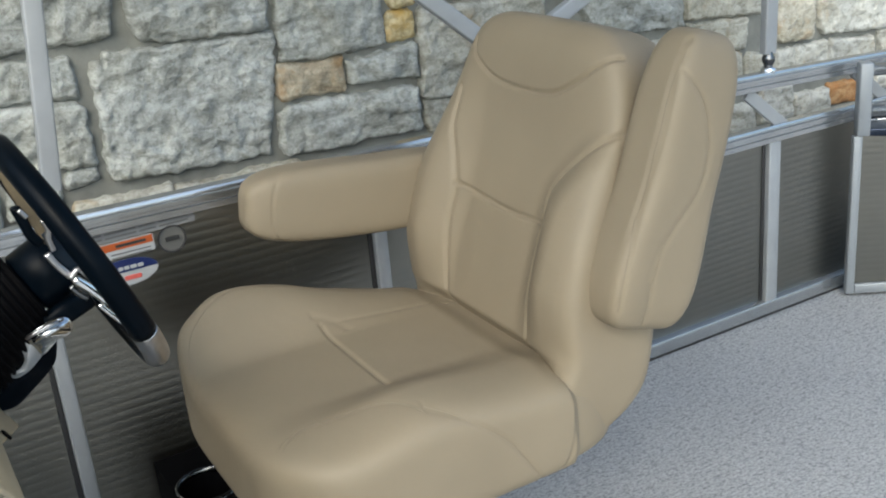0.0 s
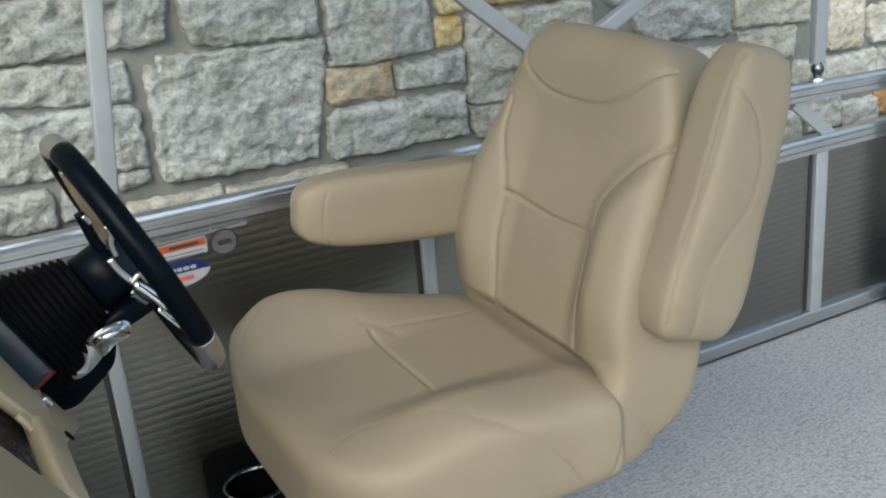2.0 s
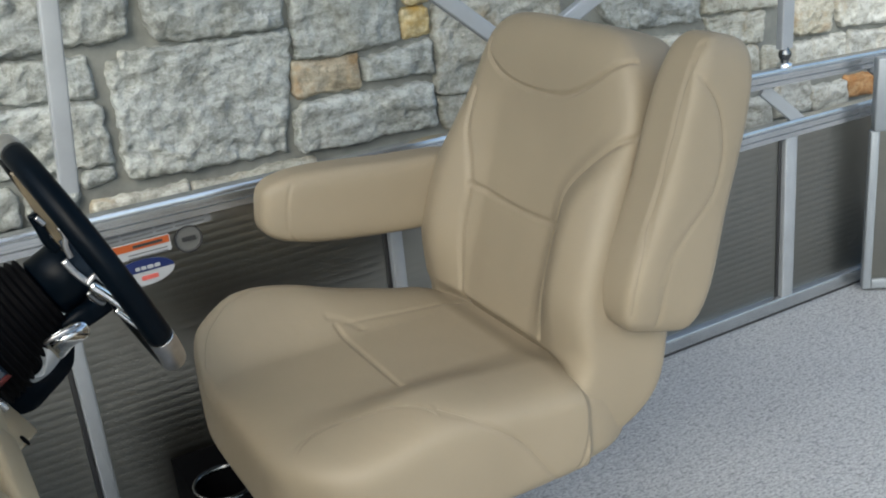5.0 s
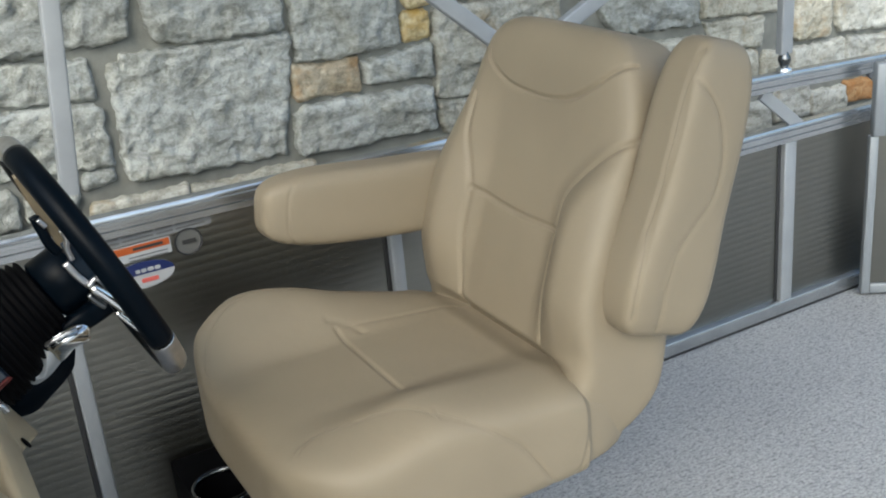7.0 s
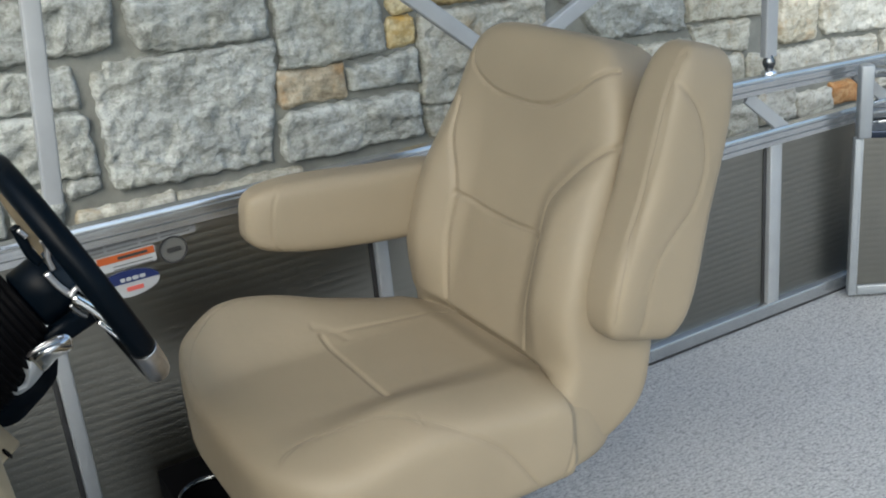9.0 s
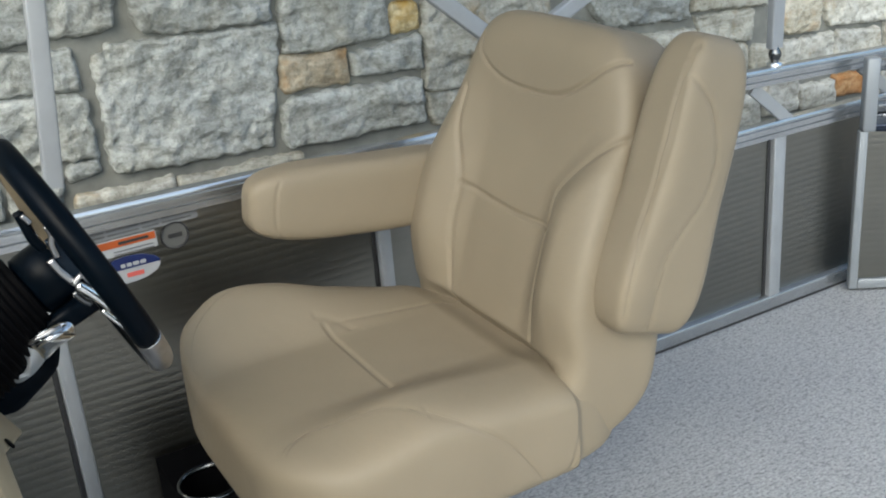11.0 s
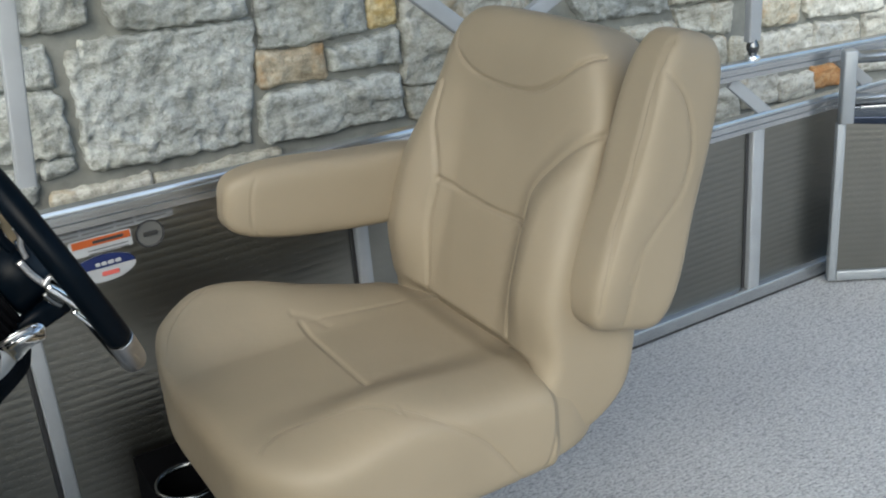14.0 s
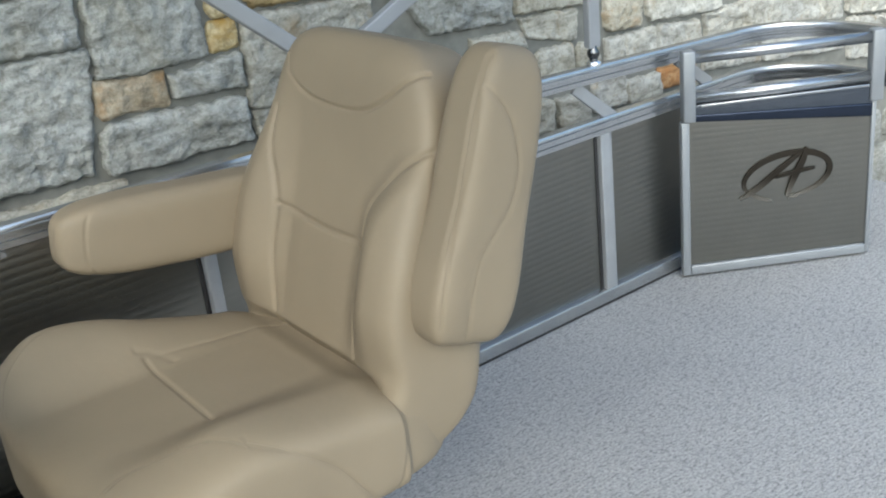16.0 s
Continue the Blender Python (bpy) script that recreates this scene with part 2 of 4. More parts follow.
def lathe(profile, m, seg=40, closed=True):
    """A turned shape: (radius, height) along the local z of m."""
    bm = bmesh.new()
    rings = []
    for r, h in profile:
        rings.append([bm.verts.new(m @ Vector((r * math.cos(2 * math.pi * k / seg), r * math.sin(2 * math.pi * k / seg), h))) for k in range(seg)])
    for a, b in zip(rings, rings[1:]):
        for k in range(seg):
            bm.faces.new((a[k], a[(k + 1) % seg], b[(k + 1) % seg], b[k]))
    if closed:
        bm.faces.new(rings[0][::-1])
        bm.faces.new(rings[-1])
    bmesh.ops.recalc_face_normals(bm, faces=bm.faces)
    return bm


def sweep(points, section, up=Vector((0, 0, 1)), closed_ends=True):
    """A bar of the given section (side, up) along a line of points."""
    bm = bmesh.new()
    pts = [Vector(p) for p in points]
    rings = []
    for i, p in enumerate(pts):
        d = (pts[min(i + 1, len(pts) - 1)] - pts[max(i - 1, 0)]).normalized()
        side = d.cross(up).normalized()
        u = side.cross(d).normalized()
        rings.append([bm.verts.new(p + side * a + u * b) for a, b in section])
    n = len(section)
    for a, b in zip(rings, rings[1:]):
        for k in range(n):
            bm.faces.new((a[k], a[(k + 1) % n], b[(k + 1) % n], b[k]))
    if closed_ends:
        bm.faces.new(rings[0][::-1])
        bm.faces.new(rings[-1])
    bmesh.ops.recalc_face_normals(bm, faces=bm.faces)
    return bm


def circle(r, n=14):
    return [(r * math.cos(2 * math.pi * k / n), r * math.sin(2 * math.pi * k / n)) for k in range(n)]


def rounded(w, h, r, n=4):
    out = []
    for cx, cy, a0 in ((w / 2 - r, h / 2 - r, 0), (-w / 2 + r, h / 2 - r, 90), (-w / 2 + r, -h / 2 + r, 180), (w / 2 - r, -h / 2 + r, 270)):
        for k in range(n + 1):
            a = radians(a0 + 90 * k / n)
            out.append((cx + r * math.cos(a), cy + r * math.sin(a)))
    return out


def spline(pts, n=12):
    """A smooth line through the points."""
    P = [np.array(p, float) for p in pts]
    P = [2 * P[0] - P[1]] + P + [2 * P[-1] - P[-2]]
    out = []
    for i in range(1, len(P) - 2):
        for k in range(n):
            t = k / n
            a, b, c, d = P[i - 1], P[i], P[i + 1], P[i + 2]
            out.append(0.5 * (2 * b + (c - a) * t + (2 * a - 5 * b + 4 * c - d) * t * t + (3 * b - a - 3 * c + d) * t ** 3))
    out.append(P[-2])
    return np.array(out)


def smooth(x, a, b):
    t = np.clip((x - a) / (b - a), 0, 1)
    return t * t * (3 - 2 * t)


class Pad:
    """An upholstered pad: a rounded block of fine squares that can be shaped, creased and stitched."""

    def __init__(self, half, a, b, step):
        n = [max(8, int(2 * h / step)) for h in half]
        V, F, base = [], [], 0
        for ax in range(3):
            i, j = (ax + 1) % 3, (ax + 2) % 3
            for sgn in (-1, 1):
                gu, gv = np.meshgrid(np.linspace(-1, 1, n[i] + 1), np.linspace(-1, 1, n[j] + 1), indexing="ij")
                q = np.zeros((gu.size, 3))
                q[:, ax], q[:, i], q[:, j] = sgn, gu.ravel(), gv.ravel()
                idx = base + np.arange(gu.size).reshape(gu.shape)
                quad = np.stack([idx[:-1, :-1], idx[1:, :-1], idx[1:, 1:], idx[:-1, 1:]], -1).reshape(-1, 4)
                F.append(quad if sgn > 0 else quad[:, ::-1])
                V.append(q)
                base += gu.size
        V, F = np.concatenate(V), np.concatenate(F)
        _, first, inv = np.unique(np.round(V, 6), axis=0, return_index=True, return_inverse=True)
        self.Q = V[first]
        self.F = inv.ravel()[F]
        A = np.abs(self.Q)
        k = ((A[:, 0] ** a + A[:, 1] ** a) ** (b / a) + A[:, 2] ** b) ** (1 / b)
        self.U = self.Q / k[:, None]
        self.P = self.U * np.array(half)

    def normals(self):
        p, f = self.P, self.F
        n = np.cross(p[f[:, 2]] - p[f[:, 0]], p[f[:, 3]] - p[f[:, 1]])
        N = np.zeros_like(p)
        for k in range(4):
            np.add.at(N, f[:, k], n)
        return N / np.maximum(np.linalg.norm(N, axis=1), 1e-12)[:, None]

    def crease(self, axes, side, line, width, depth, lip=0.0):
        """Presses a seam into the face that looks along side, following a line in two of the pad's axes."""
        N = self.normals()
        near = N @ np.array(side, float) > 0.15
        L = spline(line)
        c = self.P[near][:, axes]
        d = np.full(len(c), 9.0)
        for a, b in zip(L, L[1:]):
            ab = b - a
            t = np.clip(((c - a) @ ab) / max(ab @ ab, 1e-12), 0, 1)
            d = np.minimum(d, np.linalg.norm(c - a - t[:, None] * ab, axis=1))
        push = depth * np.exp(-(d / width) ** 2) - lip * np.exp(-((d - 2.6 * width) / (1.6 * width)) ** 2)
        self.P[near] -= N[near] * push[:, None]

    def stitch(self, axes, side, line, m, r=0.0005, lift=0.0003):
        """A raised thread along a line on the pad."""
        N = self.normals()
        S = np.array(side, float)
        reach = (self.P - self.P.mean(0)) @ S
        near = np.nonzero((N @ S > 0.3) & (reach > 0.5 * reach.max()))[0]
        c = self.P[near][:, axes]
        pts = []
        for q in spline(line, 10):
            k = np.argsort(((c - q) ** 2).sum(1))[:4]
            w = 1 / (((c[k] - q) ** 2).sum(1) + 1e-7)
            w /= w.sum()
            p = (self.P[near[k]] * w[:, None]).sum(0) + (N[near[k]] * w[:, None]).sum(0) * lift
            pts.append(p)
        pts = np.array(pts)
        for _ in range(3):
            pts[1:-1] = (pts[:-2] + 2 * pts[1:-1] + pts[2:]) / 4
        return sweep([m @ Vector(p) for p in pts], circle(r, 6), Vector((0.3, 0.2, 1)))

    def mesh(self, m):
        me = bpy.data.meshes.new("pad")
        P = self.P @ np.array(m.to_3x3()).T + np.array(m.translation)
        me.from_pydata(P.tolist(), [], self.F.tolist())
        me.polygons.foreach_set("use_smooth", [True] * len(me.polygons))
        me.update()
        return me


# ---- the large structure ----
FENCE = 1.735   # inner face of the side panels
ground = part("ground", box(-60, -60, -0.75, 60, 60, -0.65, 0), PAVING, None, "", False)
tagged(ground, "pale concrete ground under the boat", "ground", kind="structure")
deck = part("floor", box(-1.6, -1.4, -0.06, 3.1, 1.775, 0.0, 0.01), CARPET, None, "", False)
tagged(deck, "boat deck covered in speckled grey marine carpet", "floor", kind="structure")
wall = part("wall_north", box(-5.3, 2.2, -0.65, 9, 2.5, 3.2, 0), MORTAR, None, "", False)
tagged(wall, "grey mortared wall faced with rough limestone blocks", "wall", kind="structure")

# two unseen walls, added to block low sky light and darken reflections
plain = simple("unseen_wall_grey", (0.22, 0.22, 0.21), 0.9, vary=0.1, scale=2)
for name, b in (("wall_west", (-5.3, -8.0, -0.65, -5.0, 2.2, 1.4)), ("wall_south", (-5.3, -8.3, -0.65, 9.0, -8.0, 0.7))):
    ob = part(name, box(*b, 0), plain, None, "", False)
    tagged(ob, "unseen plain grey wall added to block low sky light", "wall", kind="structure")

# side rails: an upper rail that turns round the stern corner, and a lower one aft of the seat
RAIL = [(-0.019, -0.019), (0.019, -0.019), (0.019, -0.008), (0.015, -0.006), (0.015, -0.001), (0.019, 0.001), (0.019, 0.008), (0.015, 0.010), (0.015, 0.013), (0.012, 0.019), (-0.012, 0.019), (-0.019, 0.012)]


def corner(z0, z1, x0=1.25, yy=1.735):
    pts = [(x0, yy, z0), (1.9, yy, z0 + (z1 - z0) * 0.5), (2.43, yy, z1)]
    for k in range(1, 25):
        a = radians(90 - 90 * k / 24)
        pts.append((2.43 + 0.23 * math.cos(a), yy - 0.23 + 0.23 * math.sin(a), z1))
    pts.append((2.66, 1.39, z1))
    return pts


fence = thing("railing", (1.0, 1.74, 0.0), "satin aluminium boat railing with pewter ribbed panels along the deck", "railing")
part("top_rail", sweep([(-1.6, 1.735, 0.69), (0.2, 1.735, 0.665), (1.25, 1.735, 0.648)], RAIL), ALU, fence, smooth=False)
part("top_rail", sweep(corner(0.640, 0.585), RAIL), ALU, fence, smooth=False)
part("middle_rail", sweep(corner(0.487, 0.472, 0.97), RAIL), ALU, fence, smooth=False)
FOOT_RAIL = [(-0.019, -0.017), (0.017, -0.017), (0.019, -0.015), (0.019, 0.012), (0.017, 0.0165), (0.012, 0.019), (-0.019, 0.019)]
part("bottom_rail", sweep([(-1.6, 1.735, 0.0245), (1.0, 1.735, 0.0245), (2.43, 1.735, 0.0245)], FOOT_RAIL), ALU, fence, smooth=False)
# shadow gap under the bottom rail, built as a dark strip
part("rail_seal", box(-1.6, 1.719, 0.0, 2.42, 1.75, 0.0078, 0.001), GAP_SHADE, fence, "dark strip drawn for the shadow gap under the rail")


def post(x, w, z0, z1):
    return part("post", box(x - w / 2, FENCE - 0.016, z0, x + w / 2, FENCE + 0.016, z1, 0.003), ALU_DULL, fence)


for x, w, z1 in ((-0.75, 0.027, 0.65), (0.254, 0.026, 0.648), (0.883, 0.027, 0.636), (1.42, 0.03, 0.466), (1.947, 0.038, 0.462)):
    side = post(x, w, 0.036, z1)
    # thin dark strip draws the shadow line left of each post
    part("gasket", box(x - w / 2 - 0.010, FENCE - 0.003, 0.037, x - w / 2 - 0.0004, FENCE + 0.004, z1 - 0.004, 0.001), GAP_SHADE, side, "dark strip drawn for the shadow beside the post")


def ribbed(x0, x1, z0, z1, pitch=0.0165, depth=0.0004, at=FENCE):
    """A thin sheet with rounded ribs that run along it."""
    bm = bmesh.new()
    n = int((z1 - z0) / pitch * 8)
    front, back = [], []
    for k in range(n + 1):
        z = z0 + (z1 - z0) * k / n
        d = depth * abs(math.sin(math.pi * (z - z0) / pitch)) ** 0.7
        front.append((bm.verts.new((x0, at - d, z)), bm.verts.new((x1, at - d, z))))
    b0, b1 = [bm.verts.new((x, at + 0.006, z0)) for x in (x0, x1)], [bm.verts.new((x, at + 0.006, z1)) for x in (x0, x1)]
    for a, b in zip(front, front[1:]):
        bm.faces.new((a[0], a[1], b[1], b[0]))
    bm.faces.new((b0[0], b1[0], b1[1], b0[1]))
    bm.faces.new((b0[0], b0[1], front[0][1], front[0][0]))
    bm.faces.new((b1[1], b1[0], front[-1][0], front[-1][1]))
    return bm


for x0, x1, z1 in ((-1.6, -0.763, 0.65), (-0.736, 0.241, 0.648), (0.267, 0.87, 0.64), (0.897, 1.21, 0.636), (1.21, 1.405, 0.47), (1.435, 1.936, 0.466), (1.98, 2.44, 0.456)):
    part("panel", ribbed(x0, x1, 0.036, z1), PANEL, fence)
# slanting braces between the two rails
for x in (1.925, 2.285):
    bm = sweep([(x - 0.062, FENCE, 0.59 - 0.012 * (x > 2)), (x + 0.062, FENCE, 0.487)], rounded(0.03, 0.01, 0.002), Vector((0, 1, 0)))
    part("brace", bm, ALU_DULL, fence, "", False)

# ---- stern gate ----
GA, GB = Vector((2.175, 1.685, 0)), Vector((2.611, 1.405, 0))
gate_m = Matrix.Translation(GA) @ Matrix.Rotation(math.atan2(GB.y - GA.y, GB.x - GA.x), 4, 'Z')
GL = (GB - GA).length
gate = thing("gate", GA, "swung open aluminium boat gate with pewter panel and dark oval emblem", "gate")


def gpart(name, bm, mat, parent=None, label="", smooth_=True):
    bm.transform(gate_m)
    return part(name, bm, mat, parent or gate, label, smooth_)


gpart("post", box(0.005, -0.018, 0.432, 0.037, 0.016, 0.614, 0.004), GATE_POST)
gpart("post", box(GL - 0.03, -0.018, 0.43, GL + 0.004, 0.016, 0.612, 0.004), GATE_POST)
gpart("edge_strip", box(0.0, -0.012, 0.006, 0.0215, 0.012, 0.4315, 0.003), GATE_POST)
gpart("edge_strip", box(GL - 0.0215, -0.010, 0.008, GL - 0.010, 0.010, 0.4295, 0.002), GATE_POST)
gpart("rail", sweep([(0.0375, 0, 0.594), (GL - 0.0305, 0, 0.592)], circle(0.0148, 20)), ALU)
gpart("rail", sweep([(0.0375, 0, 0.4905), (GL - 0.0305, 0, 0.4905)], circle(0.0158, 20)), ALU)
gpart("rail", box(0.022, -0.012, 0.006, GL - 0.022, 0.012, 0.032, 0.003), GATE_POST)
bead = gpart("bead", box(0.05, -0.0165, 0.468, GL - 0.032, -0.009, 0.4755, 0.002), ALU)
# one glossy moulding; the dark reflection along its foot is a coloured strip
for name, z0, z1, mat, lab in (("band", 0.4325, 0.4495, DARK_REFLECTION, "dark lower edge of the moulding, a reflection put into colour"), ("moulding", 0.4485, 0.4745, GREYBAND, "grey glossy moulding")):
    bm = box(0.022, -0.012 - 0.001 * (name == "band"), z0, GL - 0.022, 0.012, z1, 0.003, 3)
    for vert in bm.verts:
        vert.co.z -= 0.048 * (vert.co.x - 0.022) / GL * (0.4745 - vert.co.z) / 0.042
    gpart(name, bm, mat, None, lab)
bm = ribbed(0.022, GL - 0.022, 0.034, 0.434, depth=0.00025, at=-0.004)
for vert in bm.verts:
    if vert.co.z > 0.38:
        vert.co.z -= 0.05 * (vert.co.x - 0.022) / GL * (vert.co.z - 0.38) / 0.057
gpart("panel", bm, PANEL)
# added on the gate's unseen side: darkens what the side panel reflects
gpart("backing", box(0.024, 0.0035, 0.036, GL - 0.024, 0.008, 0.385, 0), RUBBER, None, "unseen black sheet added to darken the side panel's reflection", False)

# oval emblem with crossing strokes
emblem = gpart("emblem", box(0.30, -0.0075, 0.2585, 0.31, -0.0065, 0.2615, 0), EMBLEM, None, "dark bronze oval emblem")


def ribbon(line, wide, z_at=-0.0085):
    """A flat strip of changing width on the gate's panel."""
    L = spline(line, 8)
    bm = bmesh.new()
    rows = []
    for i, p in enumerate(L):
        d = L[min(i + 1, len(L) - 1)] - L[max(i - 1, 0)]
        d = d / np.linalg.norm(d)
        f = i / (len(L) - 1)
        w = wide * (0.35 + 0.65 * math.sin(math.pi * min(1, max(0, 0.08 + 0.84 * f))))
        a, b = p + np.array((-d[1], d[0])) * w / 2, p - np.array((-d[1], d[0])) * w / 2
        rows.append([bm.verts.new((a[0], z_at, a[1])), bm.verts.new((b[0], z_at, b[1])), bm.verts.new((b[0], z_at + 0.003, b[1])), bm.verts.new((a[0], z_at + 0.003, a[1]))])
    for r0, r1 in zip(rows, rows[1:]):
        for k in range(4):
            bm.faces.new((r0[k], r0[(k + 1) % 4], r1[(k + 1) % 4], r1[k]))
    bm.faces.new(rows[0])
    bm.faces.new(rows[-1][::-1])
    bmesh.ops.recalc_face_normals(bm, faces=bm.faces)
    return bm


OVAL = [(0.279 + 0.114 * math.cos(radians(a)), 0.254 + 0.061 * math.sin(radians(a)) + 0.010 * math.cos(radians(a))) for a in range(-88, 213, 20)]
gpart("ring", ribbon(OVAL, 0.0165), EMBLEM, emblem, "", False)
gpart("stroke", ribbon([(0.153, 0.203), (0.2, 0.229), (0.262, 0.276), (0.329, 0.325)], 0.017, -0.0095), EMBLEM, emblem, "", False)
gpart("stroke", ribbon([(0.329, 0.326), (0.318, 0.29), (0.296, 0.245), (0.279, 0.199)], 0.019, -0.0105), EMBLEM, emblem, "", False)
gpart("stroke", ribbon([(0.245, 0.253), (0.295, 0.262), (0.352, 0.268)], 0.011, -0.0115), EMBLEM, emblem, "", False)
gpart("stroke", ribbon([(0.175, 0.226), (0.2, 0.204), (0.238, 0.19)], 0.011, -0.0115), EMBLEM, emblem, "", False)

# ---- stone facing ----
rng = random.Random(4)
FACED = []


def stone_mesh(w, h, deep, nx, nz, seed):
    """A split-faced block: uneven outline, chiselled facets, short rounded arrises."""
    r = np.random.default_rng(seed)
    off = Vector((seed * 1.7 % 50, seed * 3.1 % 50, 0))
    small = min(1.0, min(w, h) / 0.13)
    cut = r.uniform(0.0, 0.03, 4) * small
    u, v = np.meshgrid(np.linspace(0, 1, nx + 1), np.linspace(0, 1, nz + 1), indexing="ij")
    # grid lines gather towards the edges
    u, v = u - 0.045 * np.sin(2 * np.pi * u), v - 0.045 * np.sin(2 * np.pi * v)
    x, z = (u - 0.5) * w, (v - 0.5) * h
    eu, ev = np.minimum(u, 1 - u) * w, np.minimum(v, 1 - v) * h
    cc = cut[(u > 0.5) + 2 * (v > 0.5)]
    push = np.clip(cc - eu - ev, 0, None) * 0.5
    su, sv = np.where(u < 0.5, 1, -1), np.where(v < 0.5, 1, -1)
    x, z = x + push * su, z + push * sv
    wob = np.array([[0.010 * noise.noise(Vector((p * 9, q * 9, 3)) + off) + 0.009 * noise.noise(Vector((p * 48, q * 48, 5)) + off) for p, q in zip(a, b)] for a, b in zip(x, z)]) * (0.4 + 0.6 * small)
    x = x - wob * su * np.clip(1 - eu / 0.05, 0, 1)
    z = z - wob * sv * np.clip(1 - ev / 0.05, 0, 1)
    # facets: each patch of the face is its own tilted plane
    f = np.zeros_like(x)
    for size, tilt, step in ((0.085, 0.06, 0.003), (0.026, 0.12, 0.0015)):
        n = max(3, int(w * h / size ** 2))
        c = np.stack([r.uniform(-w / 2, w / 2, n), r.uniform(-h / 2, h / 2, n)], 1)
        g, hgt = r.normal(0, tilt, (n, 2)), r.normal(0, step, n)
        sx, sz = x + 0.35 * z, z - 0.2 * x
        d = ((sx[..., None] - c[:, 0] - 0.35 * c[:, 1]) * 0.75) ** 2 + ((sz[..., None] - c[:, 1] + 0.2 * c[:, 0]) * 1.25) ** 2
        k = d.argmin(-1)
        f += np.clip(hgt[k] + g[k, 0] * (x - c[k, 0]) + g[k, 1] * (z - c[k, 1]), -0.014, 0.014)
    rough = np.array([[noise.fractal(Vector((p * 30, q * 30, 1)) + off, 0.6, 2.1, 4) for p, q in zip(a, b)] for a, b in zip(x, z)])
    e = np.minimum(eu, ev)
    near = np.clip(e / 0.02, 0, 1)
    y = deep * (1 - (1 - np.clip(e / 0.009, 0, 1)) ** 2.2) + (f + 0.0042 * rough) * near
    y = -np.maximum(y, 0.0005)
    V = np.stack([x, y, z], -1).reshape(-1, 3).tolist()
    idx = np.arange((nx + 1) * (nz + 1)).reshape(nx + 1, nz + 1)
    F = np.stack([idx[:-1, :-1], idx[1:, :-1], idx[1:, 1:], idx[:-1, 1:]], -1).reshape(-1, 4).tolist()
    rim = list(idx[:, 0]) + list(idx[-1, 1:]) + list(idx[-2::-1, -1]) + list(idx[0, -2:0:-1])
    base = len(V)
    V += [[V[k][0], 0.02, V[k][2]] for k in rim]
    F += [[int(rim[k]), base + k, base + (k + 1) % len(rim), int(rim[(k + 1) % len(rim)])] for k in range(len(rim))]
    me = bpy.data.meshes.new("stone")
    me.from_pydata(V, [], F)
    me.polygons.foreach_set("use_smooth", [True] * len(me.polygons))
    me.update()
    return me


def stone(ax, az, bx, bz, cx, cz, dx, dz, kind='w', fine=0.0062):
    """A block between four corners on the wall: upper left, upper right, lower right, lower left."""
    xs, zs = (ax, bx, cx, dx), (az, bz, cz, dz)
    x0, x1, z0, z1 = min(xs), max(xs), min(zs), max(zs)
    FACED.append((x0, z0, x1, z1))
    w, h = (bx + cx - ax - dx) / 2, (az + bz - cz - dz) / 2
    ww, hh = w + 0.015, h + 0.015
    me = stone_mesh(ww, hh, rng.uniform(0.016, 0.026), max(4, int(w / fine)), max(4, int(h / fine)), len(FACED))
    mx, mz = sum(xs) / 4, sum(zs) / 4
    # lean the square block to its four corners
    dev = [((x - mx) - sx * w / 2, (z - mz) - sz * h / 2) for x, z, sx, sz in zip(xs, zs, (-1, 1, 1, -1), (1, 1, -1, -1))]
    for v in me.vertices:
        u, t = v.co.x / w + 0.5, v.co.z / h + 0.5
        k = ((1 - u) * t, u * t, u * (1 - t), (1 - u) * (1 - t))
        v.co.x += sum(a * d[0] for a, d in zip(k, dev))
        v.co.z += sum(a * d[1] for a, d in zip(k, dev))
    ob = part("stone", me, STONE[kind], wall)
    ob.location = (mx, 2.2, mz)
    return ob


stone(0.226, 1.014, 0.566, 0.997, 0.552, 0.890, 0.200, 0.899, 'w')
stone(0.197, 0.884, 0.461, 0.859, 0.458, 0.783, 0.181, 0.814, 'w')
stone(0.176, 0.790, 0.469, 0.765, 0.463, 0.642, 0.147, 0.661, 'w')
stone(0.411, 0.629, 0.470, 0.628, 0.469, 0.603, 0.405, 0.596, 'w')
stone(0.356, 1.119, 0.585, 1.090, 0.580, 1.032, 0.350, 1.040, 'w')
stone(0.253, 1.132, 0.346, 1.120, 0.336, 1.031, 0.230, 1.031, 'w')
stone(0.583, 0.999, 0.780, 0.998, 0.784, 0.983, 0.584, 0.985, 'c')
stone(0.803, 0.998, 0.851, 1.006, 0.858, 0.964, 0.807, 0.968, 'o')
stone(0.592, 0.968, 0.890, 0.955, 0.885, 0.855, 0.598, 0.870, 'w')
stone(0.507, 0.859, 0.893, 0.837, 0.852, 0.574, 0.497, 0.593, 'w')
stone(0.908, 0.947, 1.156, 0.942, 1.165, 0.771, 0.905, 0.774, 'w')
stone(0.906, 1.067, 1.170, 1.035, 1.161, 0.948, 0.898, 0.966, 'c')
stone(1.193, 0.950, 1.249, 0.942, 1.255, 0.849, 1.191, 0.849, 'y')
stone(1.185, 0.830, 1.246, 0.833, 1.244, 0.777, 1.182, 0.777, 'y')
stone(0.899, 0.763, 1.051, 0.755, 1.052, 0.683, 0.893, 0.689, 't')
stone(1.071, 0.743, 1.242, 0.750, 1.245, 0.681, 1.072, 0.694, 'w')
stone(0.892, 0.667, 1.236, 0.655, 1.242, 0.552, 0.889, 0.563, 'w')
stone(1.269, 0.831, 1.613, 0.817, 1.619, 0.610, 1.252, 0.626, 'c')
